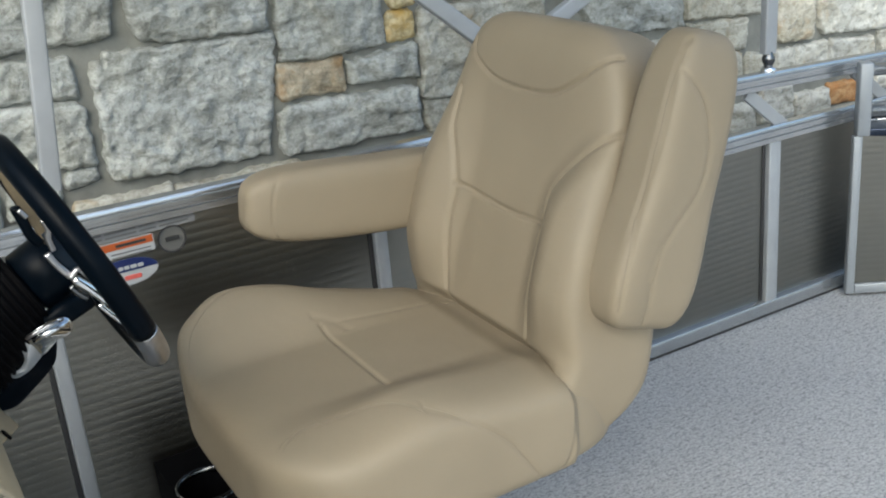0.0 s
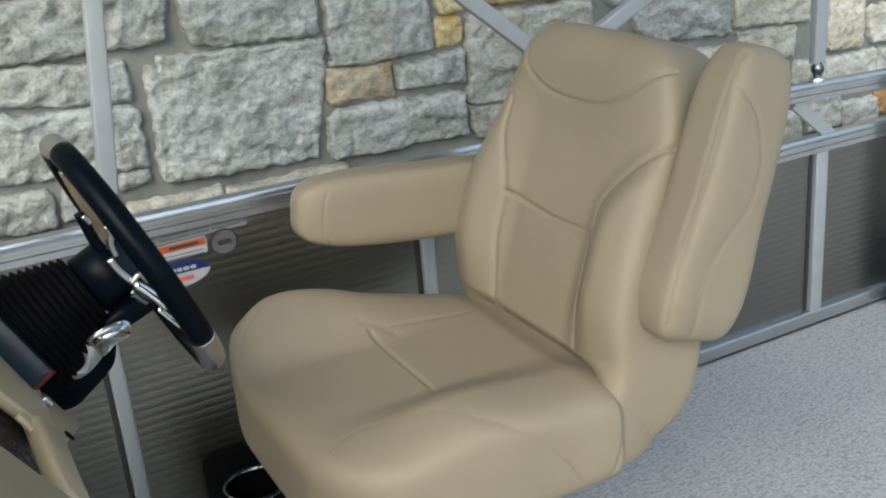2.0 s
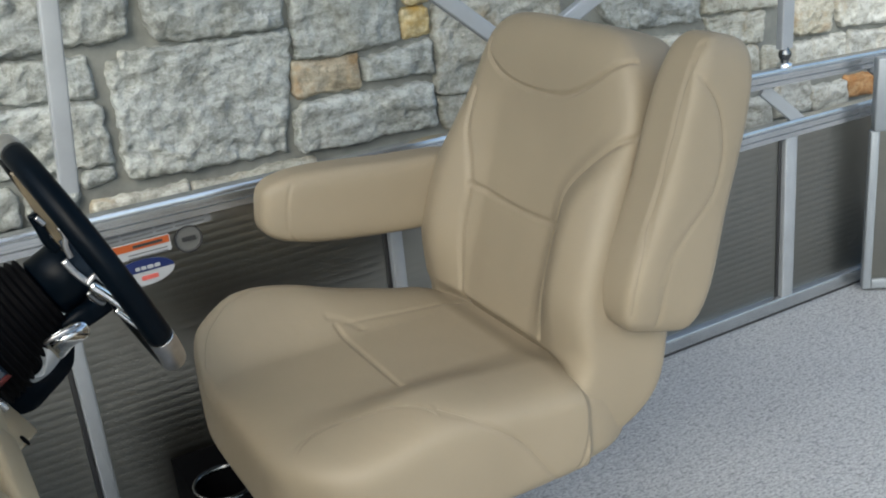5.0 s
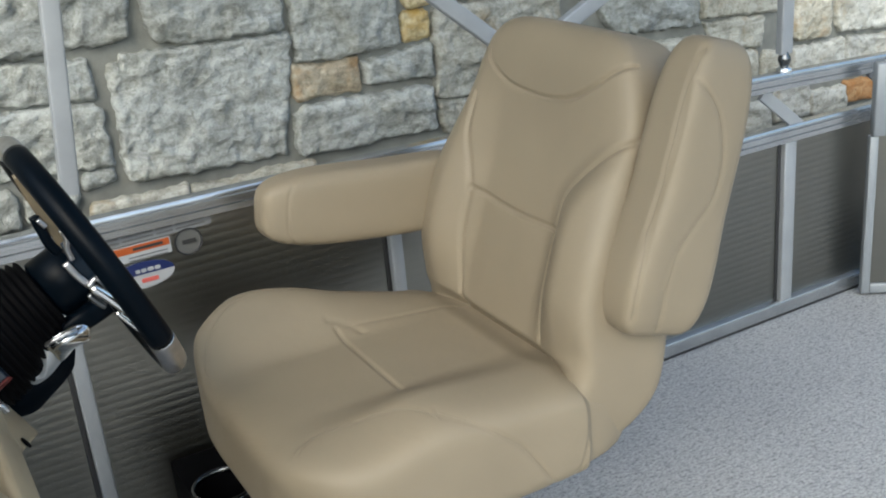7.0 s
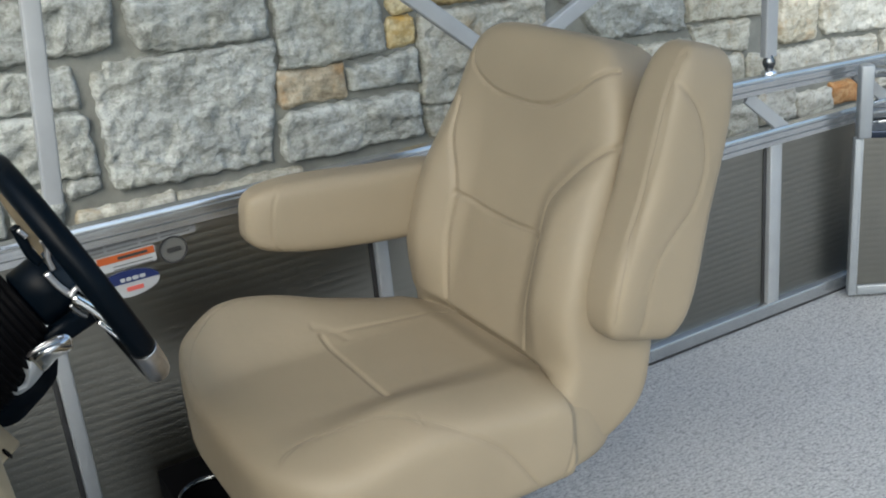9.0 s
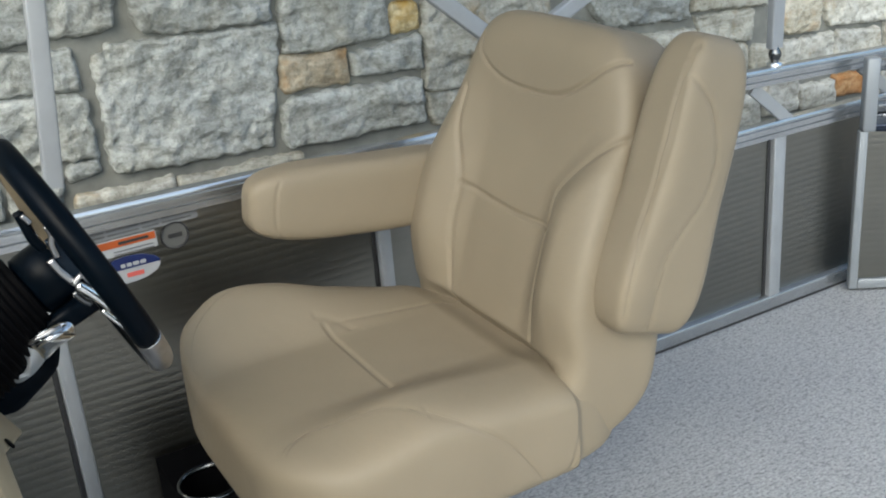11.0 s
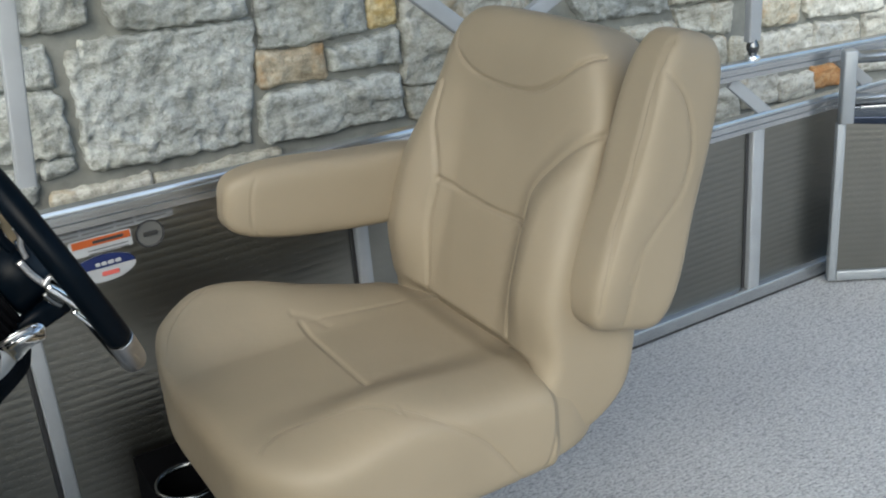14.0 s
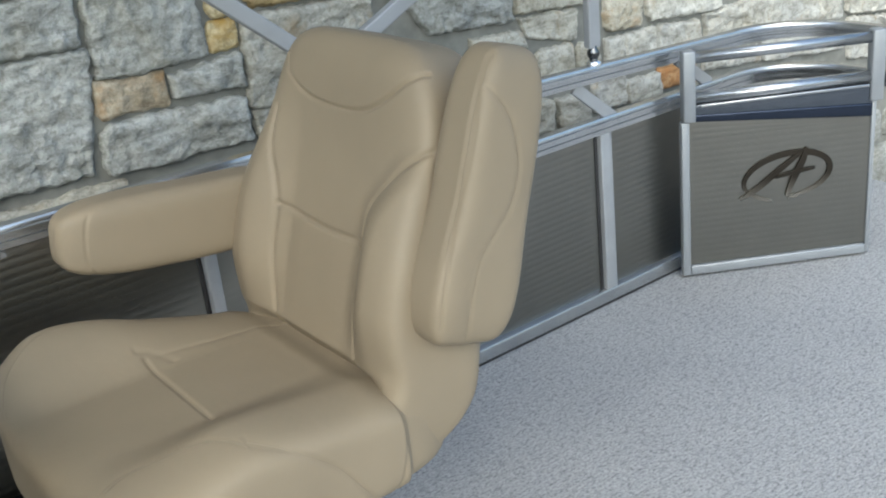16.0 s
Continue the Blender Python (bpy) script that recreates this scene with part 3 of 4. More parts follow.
stone(1.274, 1.035, 1.540, 1.003, 1.537, 0.837, 1.287, 0.861, 'b')
stone(1.260, 0.608, 1.478, 0.596, 1.480, 0.511, 1.264, 0.535, 'c')
stone(1.584, 0.984, 1.753, 0.963, 1.753, 0.843, 1.580, 0.836, 'w')
stone(1.770, 0.954, 2.246, 0.903, 2.259, 0.802, 1.811, 0.810, 'w')
stone(1.659, 0.819, 1.720, 0.824, 1.733, 0.796, 1.683, 0.796, 'w')
stone(1.718, 0.787, 2.066, 0.772, 2.071, 0.664, 1.788, 0.687, 'w')
stone(2.088, 0.749, 2.357, 0.758, 2.360, 0.658, 2.092, 0.677, 'c')
stone(2.108, 0.657, 2.320, 0.645, 2.307, 0.562, 2.127, 0.607, 'c')
stone(1.930, 0.636, 2.102, 0.622, 2.113, 0.581, 1.930, 0.606, 'c')
stone(2.451, 0.751, 2.581, 0.742, 2.577, 0.545, 2.438, 0.551, 's')
stone(2.604, 0.754, 2.766, 0.748, 2.771, 0.692, 2.605, 0.686, 's')
stone(2.782, 0.771, 3.008, 0.758, 3.017, 0.670, 2.791, 0.689, 'x')
stone(2.610, 0.652, 2.941, 0.637, 2.957, 0.523, 2.616, 0.549, 'x')
stone(2.514, 0.526, 2.642, 0.520, 2.652, 0.422, 2.518, 0.430, 'x')
stone(2.652, 0.519, 2.836, 0.508, 2.855, 0.429, 2.662, 0.429, 'x')
stone(2.427, 0.533, 2.497, 0.529, 2.505, 0.455, 2.435, 0.458, 'x')
stone(2.319, 0.535, 2.391, 0.531, 2.400, 0.453, 2.325, 0.456, 'c')
stone(2.371, 0.423, 2.500, 0.418, 2.506, 0.322, 2.379, 0.324, 'x')
stone(2.513, 0.384, 2.650, 0.375, 2.657, 0.309, 2.519, 0.316, 'x')
stone(2.655, 0.381, 2.815, 0.375, 2.822, 0.317, 2.658, 0.327, 'o')
stone(2.228, 0.393, 2.335, 0.386, 2.350, 0.300, 2.230, 0.303, 'c')
stone(2.150, 0.552, 2.285, 0.546, 2.290, 0.462, 2.155, 0.468, 'c')
stone(2.090, 0.412, 2.205, 0.404, 2.200, 0.318, 2.092, 0.322, 'c')
stone(0.413, 0.557, 0.612, 0.551, 0.613, 0.524, 0.409, 0.535, 'c')
stone(0.630, 0.549, 0.914, 0.534, 0.909, 0.496, 0.626, 0.525, 'c')
stone(0.161, 0.630, 0.266, 0.624, 0.258, 0.550, 0.145, 0.556, 'w')
stone(0.288, 0.626, 0.391, 0.615, 0.378, 0.550, 0.277, 0.557, 'w')
stone(2.878, 0.517, 3.585, 0.516, 3.631, 0.357, 2.891, 0.423, 'x')
stone(3.661, 0.433, 4.532, 0.394, 4.561, 0.229, 3.666, 0.364, 'x')
stone(3.668, 0.343, 4.565, 0.205, 4.597, 0.020, 3.687, 0.193, 'x')
stone(2.877, 0.375, 3.156, 0.351, 3.160, 0.303, 2.877, 0.337, 'x')
stone(3.178, 0.354, 3.635, 0.305, 3.647, 0.240, 3.182, 0.298, 'x')


# the rest of the wall in courses of random blocks; those out of reach of the view are one mesh
far_v, far_f = [], []
z = -0.6
while z < 3.1:
    h = rng.uniform(0.12, 0.24)
    x = -4 + rng.uniform(0, 0.2)
    while x < 8.7:
        w = rng.uniform(0.18, 0.5)
        free = not any(x - 0.012 < b[2] and x + w + 0.012 > b[0] and z - 0.012 < b[3] and z + h + 0.012 > b[1] for b in FACED)
        if free and -0.5 < x < 4.8 and 0.0 < z < 1.3:
            # aft of x = 2 the blocks take the lit copies
            stone(x, z + h, x + w, z + h, x + w, z, x, z, rng.choice("wwwwcccty" if x < 2 else "xxxxxs"), 0.02)
        elif free:
            me = stone_mesh(w, h, 0.022, 8, 6, len(far_v) + 500)
            n0 = len(far_v)
            far_v += [(v.co.x + x + w / 2, v.co.y + 2.2, v.co.z + z + h / 2) for v in me.vertices]
            far_f += [[n0 + k for k in p.vertices] for p in me.polygons]
            bpy.data.meshes.remove(me)
        x += w + 0.02
    z += h + 0.02
me = bpy.data.meshes.new("stonework")
me.from_pydata(far_v, [], far_f)
me.polygons.foreach_set("use_smooth", [True] * len(me.polygons))
me.update()
tagged(part("stonework", me, STONE['w'], wall), kind="stuff")

# ---- helm chair ----
CY = 1.305
chair = thing("helm_chair", (0.66, CY, 0.0), "tan vinyl captain's chair with one armrest raised, on the deck", "chair")
seat = Pad((0.288, 0.264, 0.09), 6.0, 5.6, 0.003)
P = seat.P
P[:, 0] += 0.053
v = P[:, 1]
up = smooth(P[:, 2], -0.05, 0.06)
front = smooth(-P[:, 0], 0.05, 0.245)
rear = smooth(P[:, 0], -0.04, 0.24)
far_roll = smooth(v, 0.09, 0.25)
near_roll = smooth(-v, 0.085, 0.175) * (1 - 0.85 * smooth(-P[:, 0], 0.0, 0.18))
bol = far_roll + near_roll
P[:, 2] += up * (far_roll * (0.042 - 0.060 * rear + 0.033 * smooth(-P[:, 0], -0.06, 0.12) - 0.016 * smooth(-P[:, 0], 0.13, 0.2)) + near_roll * (0.018 - 0.026 * rear) + (1 - bol) * (-0.012 - 0.008 * rear + 0.009 * front))
P[:, 0] += 0.022 * smooth(-v, 0.13, 0.27) * front
P[:, 1] *= (1 - 0.025 * front ** 2) * (1 - 0.045 * smooth(P[:, 0], 0.217, 0.232))
P[:, 2] -= up * 0.008 * smooth(P[:, 0], 0.19, 0.235)
SEAT_M = Matrix.Translation((0.625, CY, 0.405))
XY, XZ = [0, 1], [0, 2]
seat.crease(XY, (0, 0, 1), [(0.0, 0.134), (0.0, 0.0), (0.0, -0.1)], 0.0036, 0.0038)
outline = [(-0.12, 0.225), (-0.165, 0.21), (-0.2, 0.185), (-0.224, 0.14), (-0.23, 0.11)]
seat.crease(XY, (0, 0, 1), outline, 0.004, 0.0006)
seat.crease(XY, (0, 0, 1), [(0.24, 0.12), (0.2, 0.125), (0.1, 0.131), (0.004, 0.136)], 0.0045, 0.0011)
fore = [(-0.205, -0.168), (-0.185, -0.154), (-0.15, -0.146), (-0.099, -0.157), (-0.053, -0.177), (-0.026, -0.203), (-0.012, -0.225)]
aft = [(-0.006, 0.098), (0.022, 0.087), (0.052, 0.067), (0.098, 0.026), (0.13, -0.02), (0.16, -0.07)]
fore2 = [(x * 0.97, y - 0.006) for x, y in fore]
seat.crease(XY, (0, 0, 1), fore, 0.0036, 0.0009)
seat.crease(XZ, (0, -1, 0), aft, 0.0036, 0.0018)
rear_seam = [(0.219, 0.085), (0.223, 0.05), (0.22, 0.0), (0.211, -0.035), (0.196, -0.07)]
seat.crease(XZ, (0, -1, 0), rear_seam, 0.0026, 0.0028)
cushion = part("seat_cushion", seat.mesh(SEAT_M), VINYL, chair)
part("stitching", seat.stitch(XY, (0, 0, 1), fore, SEAT_M), THREAD, cushion)
part("stitching", seat.stitch(XY, (0, 0, 1), fore2, SEAT_M), THREAD, cushion)
part("stitching", seat.stitch(XZ, (0, -1, 0), aft, SEAT_M), THREAD, cushion)
part("stitching", seat.stitch(XY, (0, 0, 1), outline, SEAT_M), THREAD, cushion)

REC = math.atan(0.33) - 0.009
back_m = Matrix.Translation((0.855, CY + 0.005, 0.481)) @ Matrix.Rotation(REC, 4, 'Y')
# local axes of the back: x aft, y across, z up the slope
back = Pad((0.068, 0.259, 0.335), 5.2, 5.5, 0.003)
P = back.P
P[:, 2] += 0.17
P[:, 0] += 0.068
v, s = P[:, 1].copy(), P[:, 2].copy()
P[:, 1] = v * (1 - 0.16 * smooth(s, 0.12, 0.5))
P[:, 1] *= 1 + 0.022 * (1 - smooth(s, 0.0, 0.14))
P[:, 1] += 0.008 * smooth(v, 0.1, 0.24) * np.exp(-((s - 0.15) / 0.11) ** 2)
v = P[:, 1]
face = smooth(-back.U[:, 0], -0.1, 0.5)
vb = np.where(v > 0, 0.125, 0.115 + 0.10 * smooth(s, 0.23, 0.40))
low_end = smooth(s, -0.06, 0.12) + 0.9 * (1 - smooth(s, -0.09, 0.035)) * smooth(-v, 0.17, 0.235)
P[:, 0] -= face * np.where(v > 0, 0.046, 0.05) * smooth(np.abs(v), vb - 0.03, vb + 0.08) * (1 - smooth(s, 0.16, 0.46)) * low_end
P[:, 0] -= face * 0.014 * np.exp(-((s - 0.46) / 0.08) ** 2)
P[:, 0] -= face * 0.004 * np.exp(-((s - 0.08) / 0.09) ** 2) * (1 - smooth(np.abs(v), 0.05, 0.14))
P[:, 0] += face * 0.022 * (1 - smooth(s, -0.016, 0.012)) * (1 - smooth(-v, 0.14, 0.26)) * (1 - 0.75 * smooth(v, 0.13, 0.22))
P[:, 0] += (1 - face) * 0.036 * (1 - smooth(s, -0.04, 0.3))
P[:, 0] -= (1 - face) * 0.075 * (1 - smooth(s, -0.17, 0.02)) ** 1.5
YZ = [1, 2]
F0 = (-1, 0, 0)
back.crease(YZ, F0, [(0.135, 0.2), (0.06, 0.193), (-0.02, 0.19), (-0.128, 0.194)], 0.0038, 0.0055)
back.crease(YZ, F0, [(0.175, 0.45), (0.16, 0.42), (0.095, 0.391), (0.005, 0.384), (-0.073, 0.391), (-0.131, 0.418), (-0.172, 0.449), (-0.2, 0.466), (-0.24, 0.478)], 0.0034, 0.005)
back.crease(YZ, F0, [(-0.14, -0.02), (-0.13, 0.07), (-0.128, 0.134), (-0.128, 0.194), (-0.125, 0.247), (-0.157, 0.29), (-0.2, 0.333), (-0.25, 0.373)], 0.005, 0.0055)
back.crease(YZ, F0, [(0.115, -0.02), (0.13, 0.07), (0.137, 0.134), (0.137, 0.196), (0.15, 0.245), (0.175, 0.3), (0.185, 0.36)], 0.005, 0.0045)
back.P *= (0.985, 0.963, 0.981)
backrest = part("backrest", back.mesh(back_m), VINYL, chair)

# armrests: one folded up beside the back, one down
line = [(-0.067, -0.185), (-0.073, -0.15), (-0.074, -0.105), (-0.069, -0.04), (-0.063, 0.025), (-0.0605, 0.08), (-0.0585, 0.155), (-0.052, 0.187), (-0.04, 0.2)]
sweepline = [(-0.05, 0.156), (-0.0146, 0.126), (0.0077, 0.089), (0.0205, 0.043), (0.016, -0.006), (-0.007, -0.049), (-0.025, -0.09), (-0.0275, -0.132), (-0.016, -0.2)]


def arm_pad(across, creased, half=0.226):
    pad = Pad((across, 0.0485 if creased else 0.0435, half), 4.6, 4.0, 0.0035)
    z = pad.P[:, 2].copy()
    pad.P[:, 0] *= 0.98 + 0.05 * np.cos(z * 9)
    pad.P[:, 0] += 0.016 * smooth(-z, 0.0, 0.2) * (pad.U[:, 0] > -0.3)
    pad.P[:, 0] -= 0.025 * smooth(-z, -0.02, 0.17) * (pad.U[:, 0] < 0.3) * creased
    if creased:
        pad.crease(XZ, (0, -1, 0), sweepline, 0.004, 0.002)
        pad.crease(XZ, (0, -1, 0), line, 0.003, 0.0022)
    return pad


arm = arm_pad(0.0628, True, 0.215)
UP_M = Matrix.Translation((1.0165, 1.04, 0.7425)) @ Matrix.Rotation(math.atan(0.32), 4, 'Y')
pad_up = part("armrest", arm.mesh(UP_M), VINYL, chair, "raised armrest")
part("stitching", arm.stitch(XZ, (0, -1, 0), sweepline, UP_M), THREAD, pad_up)
part("stitching", arm.stitch(XZ, (0, -1, 0), line, UP_M), THREAD, pad_up)
DOWN_M = Matrix.Translation((0.7805, 1.5765, 0.646)) @ Matrix.Rotation(radians(-82.4), 4, 'Y')
low = arm_pad(0.0646, False, 0.215)
low.P[:, 0] *= 1 - 0.06 * smooth(-low.P[:, 2], 0.0, 0.2)
low.crease(XZ, (0, -1, 0), [(-0.07, 0.15), (-0.035, 0.172), (0.03, 0.172), (0.07, 0.15)], 0.0032, 0.0011)
part("armrest", low.mesh(DOWN_M), VINYL, chair, "lowered armrest")
# pedestal
Z = Matrix.Identity(4)
part("slide", box(0.5, CY - 0.14, 0.285, 0.82, CY + 0.14, 0.325, 0.006), RUBBER, chair)
part("pedestal", lathe([(0.05, 0.02), (0.05, 0.26), (0.09, 0.285)], Matrix.Translation((0.66, CY, 0))), ALU_DULL, chair)
part("base_plate", lathe([(0.17, 0.0), (0.17, 0.012), (0.06, 0.03)], Matrix.Translation((0.66, CY, 0))), ALU_DULL, chair)

# ---- steering wheel, column and console ----
AX = Vector((0.9247, 0.043, 0.3783)).normalized()
WC = Vector((0.251, 1.3134, 0.7663))
UPV = (Vector((0, 0, 1)) - AX * AX.z).normalized()
SIDE = UPV.cross(AX).normalized()
WM = Matrix.Translation(WC) @ Matrix((SIDE, UPV, AX)).transposed().to_4x4()
CX = Vector((0.91, 0.08, 0.40)).normalized()
CU = (Vector((0, 0, 1)) - CX * CX.z).normalized()
CM = Matrix.Translation((0.2572, 1.3134, 0.7701)) @ Matrix((CU.cross(CX), CU, CX)).transposed().to_4x4()   # the column leans a little more
wheel = thing("steering_wheel", WC, "black padded steering wheel with polished chrome spokes and rim ends", "steering wheel")


def arc_tube(a0, a1, R, r, n=40, squash=1.1):
    sec = [(p[0], p[1] * squash) for p in circle(r, 18)]
    bm = bmesh.new()
    rings = []
    for k in range(n + 1):
        a = radians(a0 + (a1 - a0) * k / n)
        c = Vector((math.cos(a), math.sin(a), 0))
        rings.append([bm.verts.new(WM @ (c * (R + p[0]) + Vector((0, 0, p[1])))) for p in sec])
    for a, b in zip(rings, rings[1:]):
        for k in range(18):
            bm.faces.new((a[k], a[(k + 1) % 18], b[(k + 1) % 18], b[k]))
    bm.faces.new(rings[0][::-1])
    bm.faces.new(rings[-1])
    bmesh.ops.recalc_face_normals(bm, faces=bm.faces)
    return bm


RW = 0.1741
part("rim", arc_tube(243, 422, RW, 0.0148, 60), BLACK, wheel)
part("rim", arc_tube(98, 206, RW, 0.0150), BLACK, wheel)
part("rim_cap", arc_tube(62, 98, RW, 0.0146), RIM_CHROME, wheel, "polished chrome rim section")
part("rim_cap", arc_tube(206, 243, RW, 0.0154), RIM_CHROME, wheel, "polished chrome rim section")
d = Vector((math.cos(radians(320)), math.sin(radians(320)), 0))
part("spoke_pad", sweep([WM @ (d * 0.03 + Vector((0, 0, -0.026))), WM @ (d * 0.1 + Vector((0, 0, -0.018))), WM @ (d * 0.166 + Vector((0, 0, -0.006)))], rounded(0.044, 0.014, 0.005), AX), BLACK, wheel, "black spoke pad")


def blade(name, y, line, w, h, mat, label):
    """A small bent bar on the side of the wheel that faces the aisle."""
    pts = [(x, y, z) for x, z in spline(line, 6)]
    return part(name, sweep(pts, rounded(w, h, min(w, h) * 0.42), Vector((0, 1, 0))), mat, wheel, label)


blade("spoke", 1.25, [(0.179, 0.915), (0.188, 0.884), (0.200, 0.850), (0.210, 0.822), (0.216, 0.806)], 0.013, 0.006, TAN_REFLECTION, "chrome spoke with its tan reflection put into colour")
blade("switch", 1.25, [(0.186, 0.858), (0.191, 0.840), (0.196, 0.821), (0.205, 0.806)], 0.013, 0.012, BLACK, "black switch")
blade("switch_tab", 1.24, [(0.1885, 0.856), (0.193, 0.849), (0.1955, 0.845)], 0.006, 0.005, RIM_CHROME, "small chrome tab")
blade("spoke", 1.2, [(0.207, 0.850), (0.2105, 0.838), (0.2085, 0.825), (0.2115, 0.810)], 0.0068, 0.006, RIM_CHROME, "polished chrome spoke")
blade("spoke", 1.2, [(0.203, 0.808), (0.212, 0.790), (0.224, 0.773)], 0.0085, 0.006, RIM_CHROME, "polished chrome spoke")
blade("spoke_web", 1.21, [(0.213, 0.832), (0.222, 0.800), (0.238, 0.776)], 0.02, 0.006, BEZEL, "dark glossy spoke web")
blade("spoke_clamp", 1.195, [(0.222, 0.772), (0.233, 0.7815), (0.243, 0.770)], 0.0065, 0.008, RIM_CHROME, "chrome clamp")
blade("spoke", 1.195, [(0.226, 0.771), (0.243, 0.752), (0.260, 0.730)], 0.0115, 0.010, CHROME, "polished chrome spoke")
blade("spoke_clamp", 1.2, [(0.221, 0.761), (0.230, 0.748), (0.238, 0.741)], 0.009, 0.008, DARK_CHROME, "dark chrome clamp")
blade("spoke", 1.2, [(0.249, 0.7285), (0.259, 0.7145), (0.272, 0.697)], 0.0068, 0.006, CHROME, "polished chrome spoke")
part("hub_ring", lathe([(0.034, -0.05), (0.04, -0.045), (0.041, -0.037), (0.036, -0.03)], WM), CHROME, wheel, "chrome hub ring")
part("hub", lathe([(0.04, -0.03), (0.042, -0.015), (0.036, -0.003), (0.02, 0.003)], WM), BLACK, wheel)
column = thing("steering_column", WM @ Vector((0, 0, -0.1)), "black ribbed rubber steering column boot on the helm", "steering column")
part("collar", lathe([(0.036, -0.082), (0.0435, -0.078), (0.0445, -0.034), (0.040, -0.027)], CM), BLACK, column)
prof = []
for k in range(-5, 8):
    h = -0.155 + 0.0093 * k
    r = 0.079 - 0.0036 * max(k, -2) - 0.0008 * min(k + 2, 0)
    prof += [(r - 0.004, h), (r, h + 0.0025), (r, h + 0.005), (r - 0.004, h + 0.0075)]
part("boot", lathe(prof, CM), RUBBER, column)
part("base_ring", lathe([(0.03, -0.225), (0.03, -0.16), (0.028, -0.15)], CM), RUBBER, column)

# control lever beside the column
lever = thing("control_lever", (0.16, 1.16, 0.66), "chrome-headed black throttle lever on the helm", "lever")


def plate(outline, y, thick, r=0.002):
    """A bevelled plate standing fore and aft, from its side outline."""
    bm = bmesh.new()
    pts = spline(outline + outline[:1], 5)[:-1]
    low = [bm.verts.new((x, y + thick / 2, z)) for x, z in pts]
    face = bm.faces.new(low)
    up = bmesh.ops.extrude_face_region(bm, geom=[face])
    bmesh.ops.translate(bm, verts=[e for e in up["geom"] if isinstance(e, bmesh.types.BMVert)], vec=(0, -thick, 0))
    bmesh.ops.recalc_face_normals(bm, faces=bm.faces)
    caps = [e for f in bm.faces if len(f.verts) > 4 for e in f.edges]
    bmesh.ops.bevel(bm, geom=caps, offset=r, segments=3, affect='EDGES')
    return bm


part("arm", plate([(0.085, 0.60), (0.129, 0.594), (0.159, 0.611), (0.188, 0.634), (0.197, 0.652), (0.198, 0.674), (0.168, 0.688), (0.128, 0.675), (0.09, 0.65)], 1.278, 0.03, 0.008), BLACK, lever)
part("hook", plate([(0.161, 0.691), (0.179, 0.687), (0.181, 0.666), (0.166, 0.650), (0.152, 0.642), (0.140, 0.640), (0.135, 0.647), (0.147, 0.650), (0.155, 0.658), (0.156, 0.669), (0.151, 0.678)], 1.256, 0.006), ALU_DULL, lever, "satin metal hook")
head = part("head", plate([(0.160, 0.692), (0.183, 0.701), (0.207, 0.7055), (0.218, 0.700), (0.2195, 0.690), (0.216, 0.682), (0.197, 0.676), (0.178, 0.664), (0.170, 0.678)], 1.251, 0.012, 0.003), CHROME, lever, "chrome head")
part("ridge", sweep([(0.170, 1.2445, 0.6855), (0.190, 1.244, 0.692), (0.215, 1.244, 0.6985)], rounded(0.007, 0.006, 0.0028), Vector((0, 1, 0))), CHROME, head)
part("ridge", sweep([(0.162, 1.2455, 0.6925), (0.177, 1.245, 0.697), (0.192, 1.245, 0.701), (0.204, 1.245, 0.7025)], rounded(0.005, 0.006, 0.0022), Vector((0, 1, 0))), RIM_CHROME, head)
part("stalk", sweep([(0.150, 1.275, 0.671), (0.211, 1.272, 0.699), (0.252, 1.27, 0.716)], rounded(0.029, 0.024, 0.008), Vector((0, 1, 0))), BLACK, lever)

# helm console with a sloping dash
DASH = Matrix(((0.54, 0, 0.84, 0.089), (0, 1, 0, 1.0), (-0.84, 0, 0.54, 0.677), (0, 0, 0, 1)))
console = thing("helm_console", (-0.25, 1.0, 0.0), "beige moulded fibreglass helm console on the deck", "console")


def dash(name, q0, y0, n0, q1, y1, n1, mat, r=0.006, label=""):
    bm = box(q0, y0 - 1, n0, q1, y1 - 1, n1, r, 3)
    bm.transform(DASH)
    return part(name, bm, mat, console, label)


dash("dash", -0.42, 1.05, -0.016, 0.006, 1.42, 0.0, CONSOLE, 0.006)
dash("dash_rim", -0.04, 0.87, -0.016, 0.004, 1.0495, 0.006, CONSOLE, 0.008)
dash("dash", -0.42, 0.5, -0.016, 0.01, 0.869, 0.004, CONSOLE, 0.006)
dash("recess", -0.40, 0.6, -0.09, -0.03, 1.3, -0.018, CRUMPLED, 0.002, "glossy black recessed tray")
BZ = DASH @ Matrix.Translation((-0.008, 0.167, 0.0)) @ Matrix.Rotation(radians(143), 4, 'Z')
for name, b, mat, lab in (("bezel", (0.0, -0.004, 0.0, 0.3, 0.012, 0.03), BEZEL, "glossy blue-black bezel"), ("trim", (-0.002, -0.005, 0.0, -0.0002, 0.013, 0.0305), RED_TRIM, "thin red trim")):
    bm = box(*b, 0.0015)
    bm.transform(BZ)
    part(name, bm, mat, console, lab)
bm = box(-0.03, -0.0925, -0.01, 0.03, 0.0925, -0.002, 0.004, 3)
bm.transform(DASH @ Matrix.Translation((0.005, 0.10, 0)) @ Matrix.Rotation(radians(-24.6), 4, 'Z'))
part("flap", bm, CONSOLE, console, "beige hinged flap")
# the flap's screw hole, its dark inside drawn as a black disc
bm = lathe([(0.0075, 0.0), (0.0075, 0.0015), (0.005, 0.002)], DASH @ Matrix.Translation((0.027, 0.085, -0.001)), 20)
part("hole_plug", bm, RUBBER, console, "small black disc drawn for a dark screw hole")
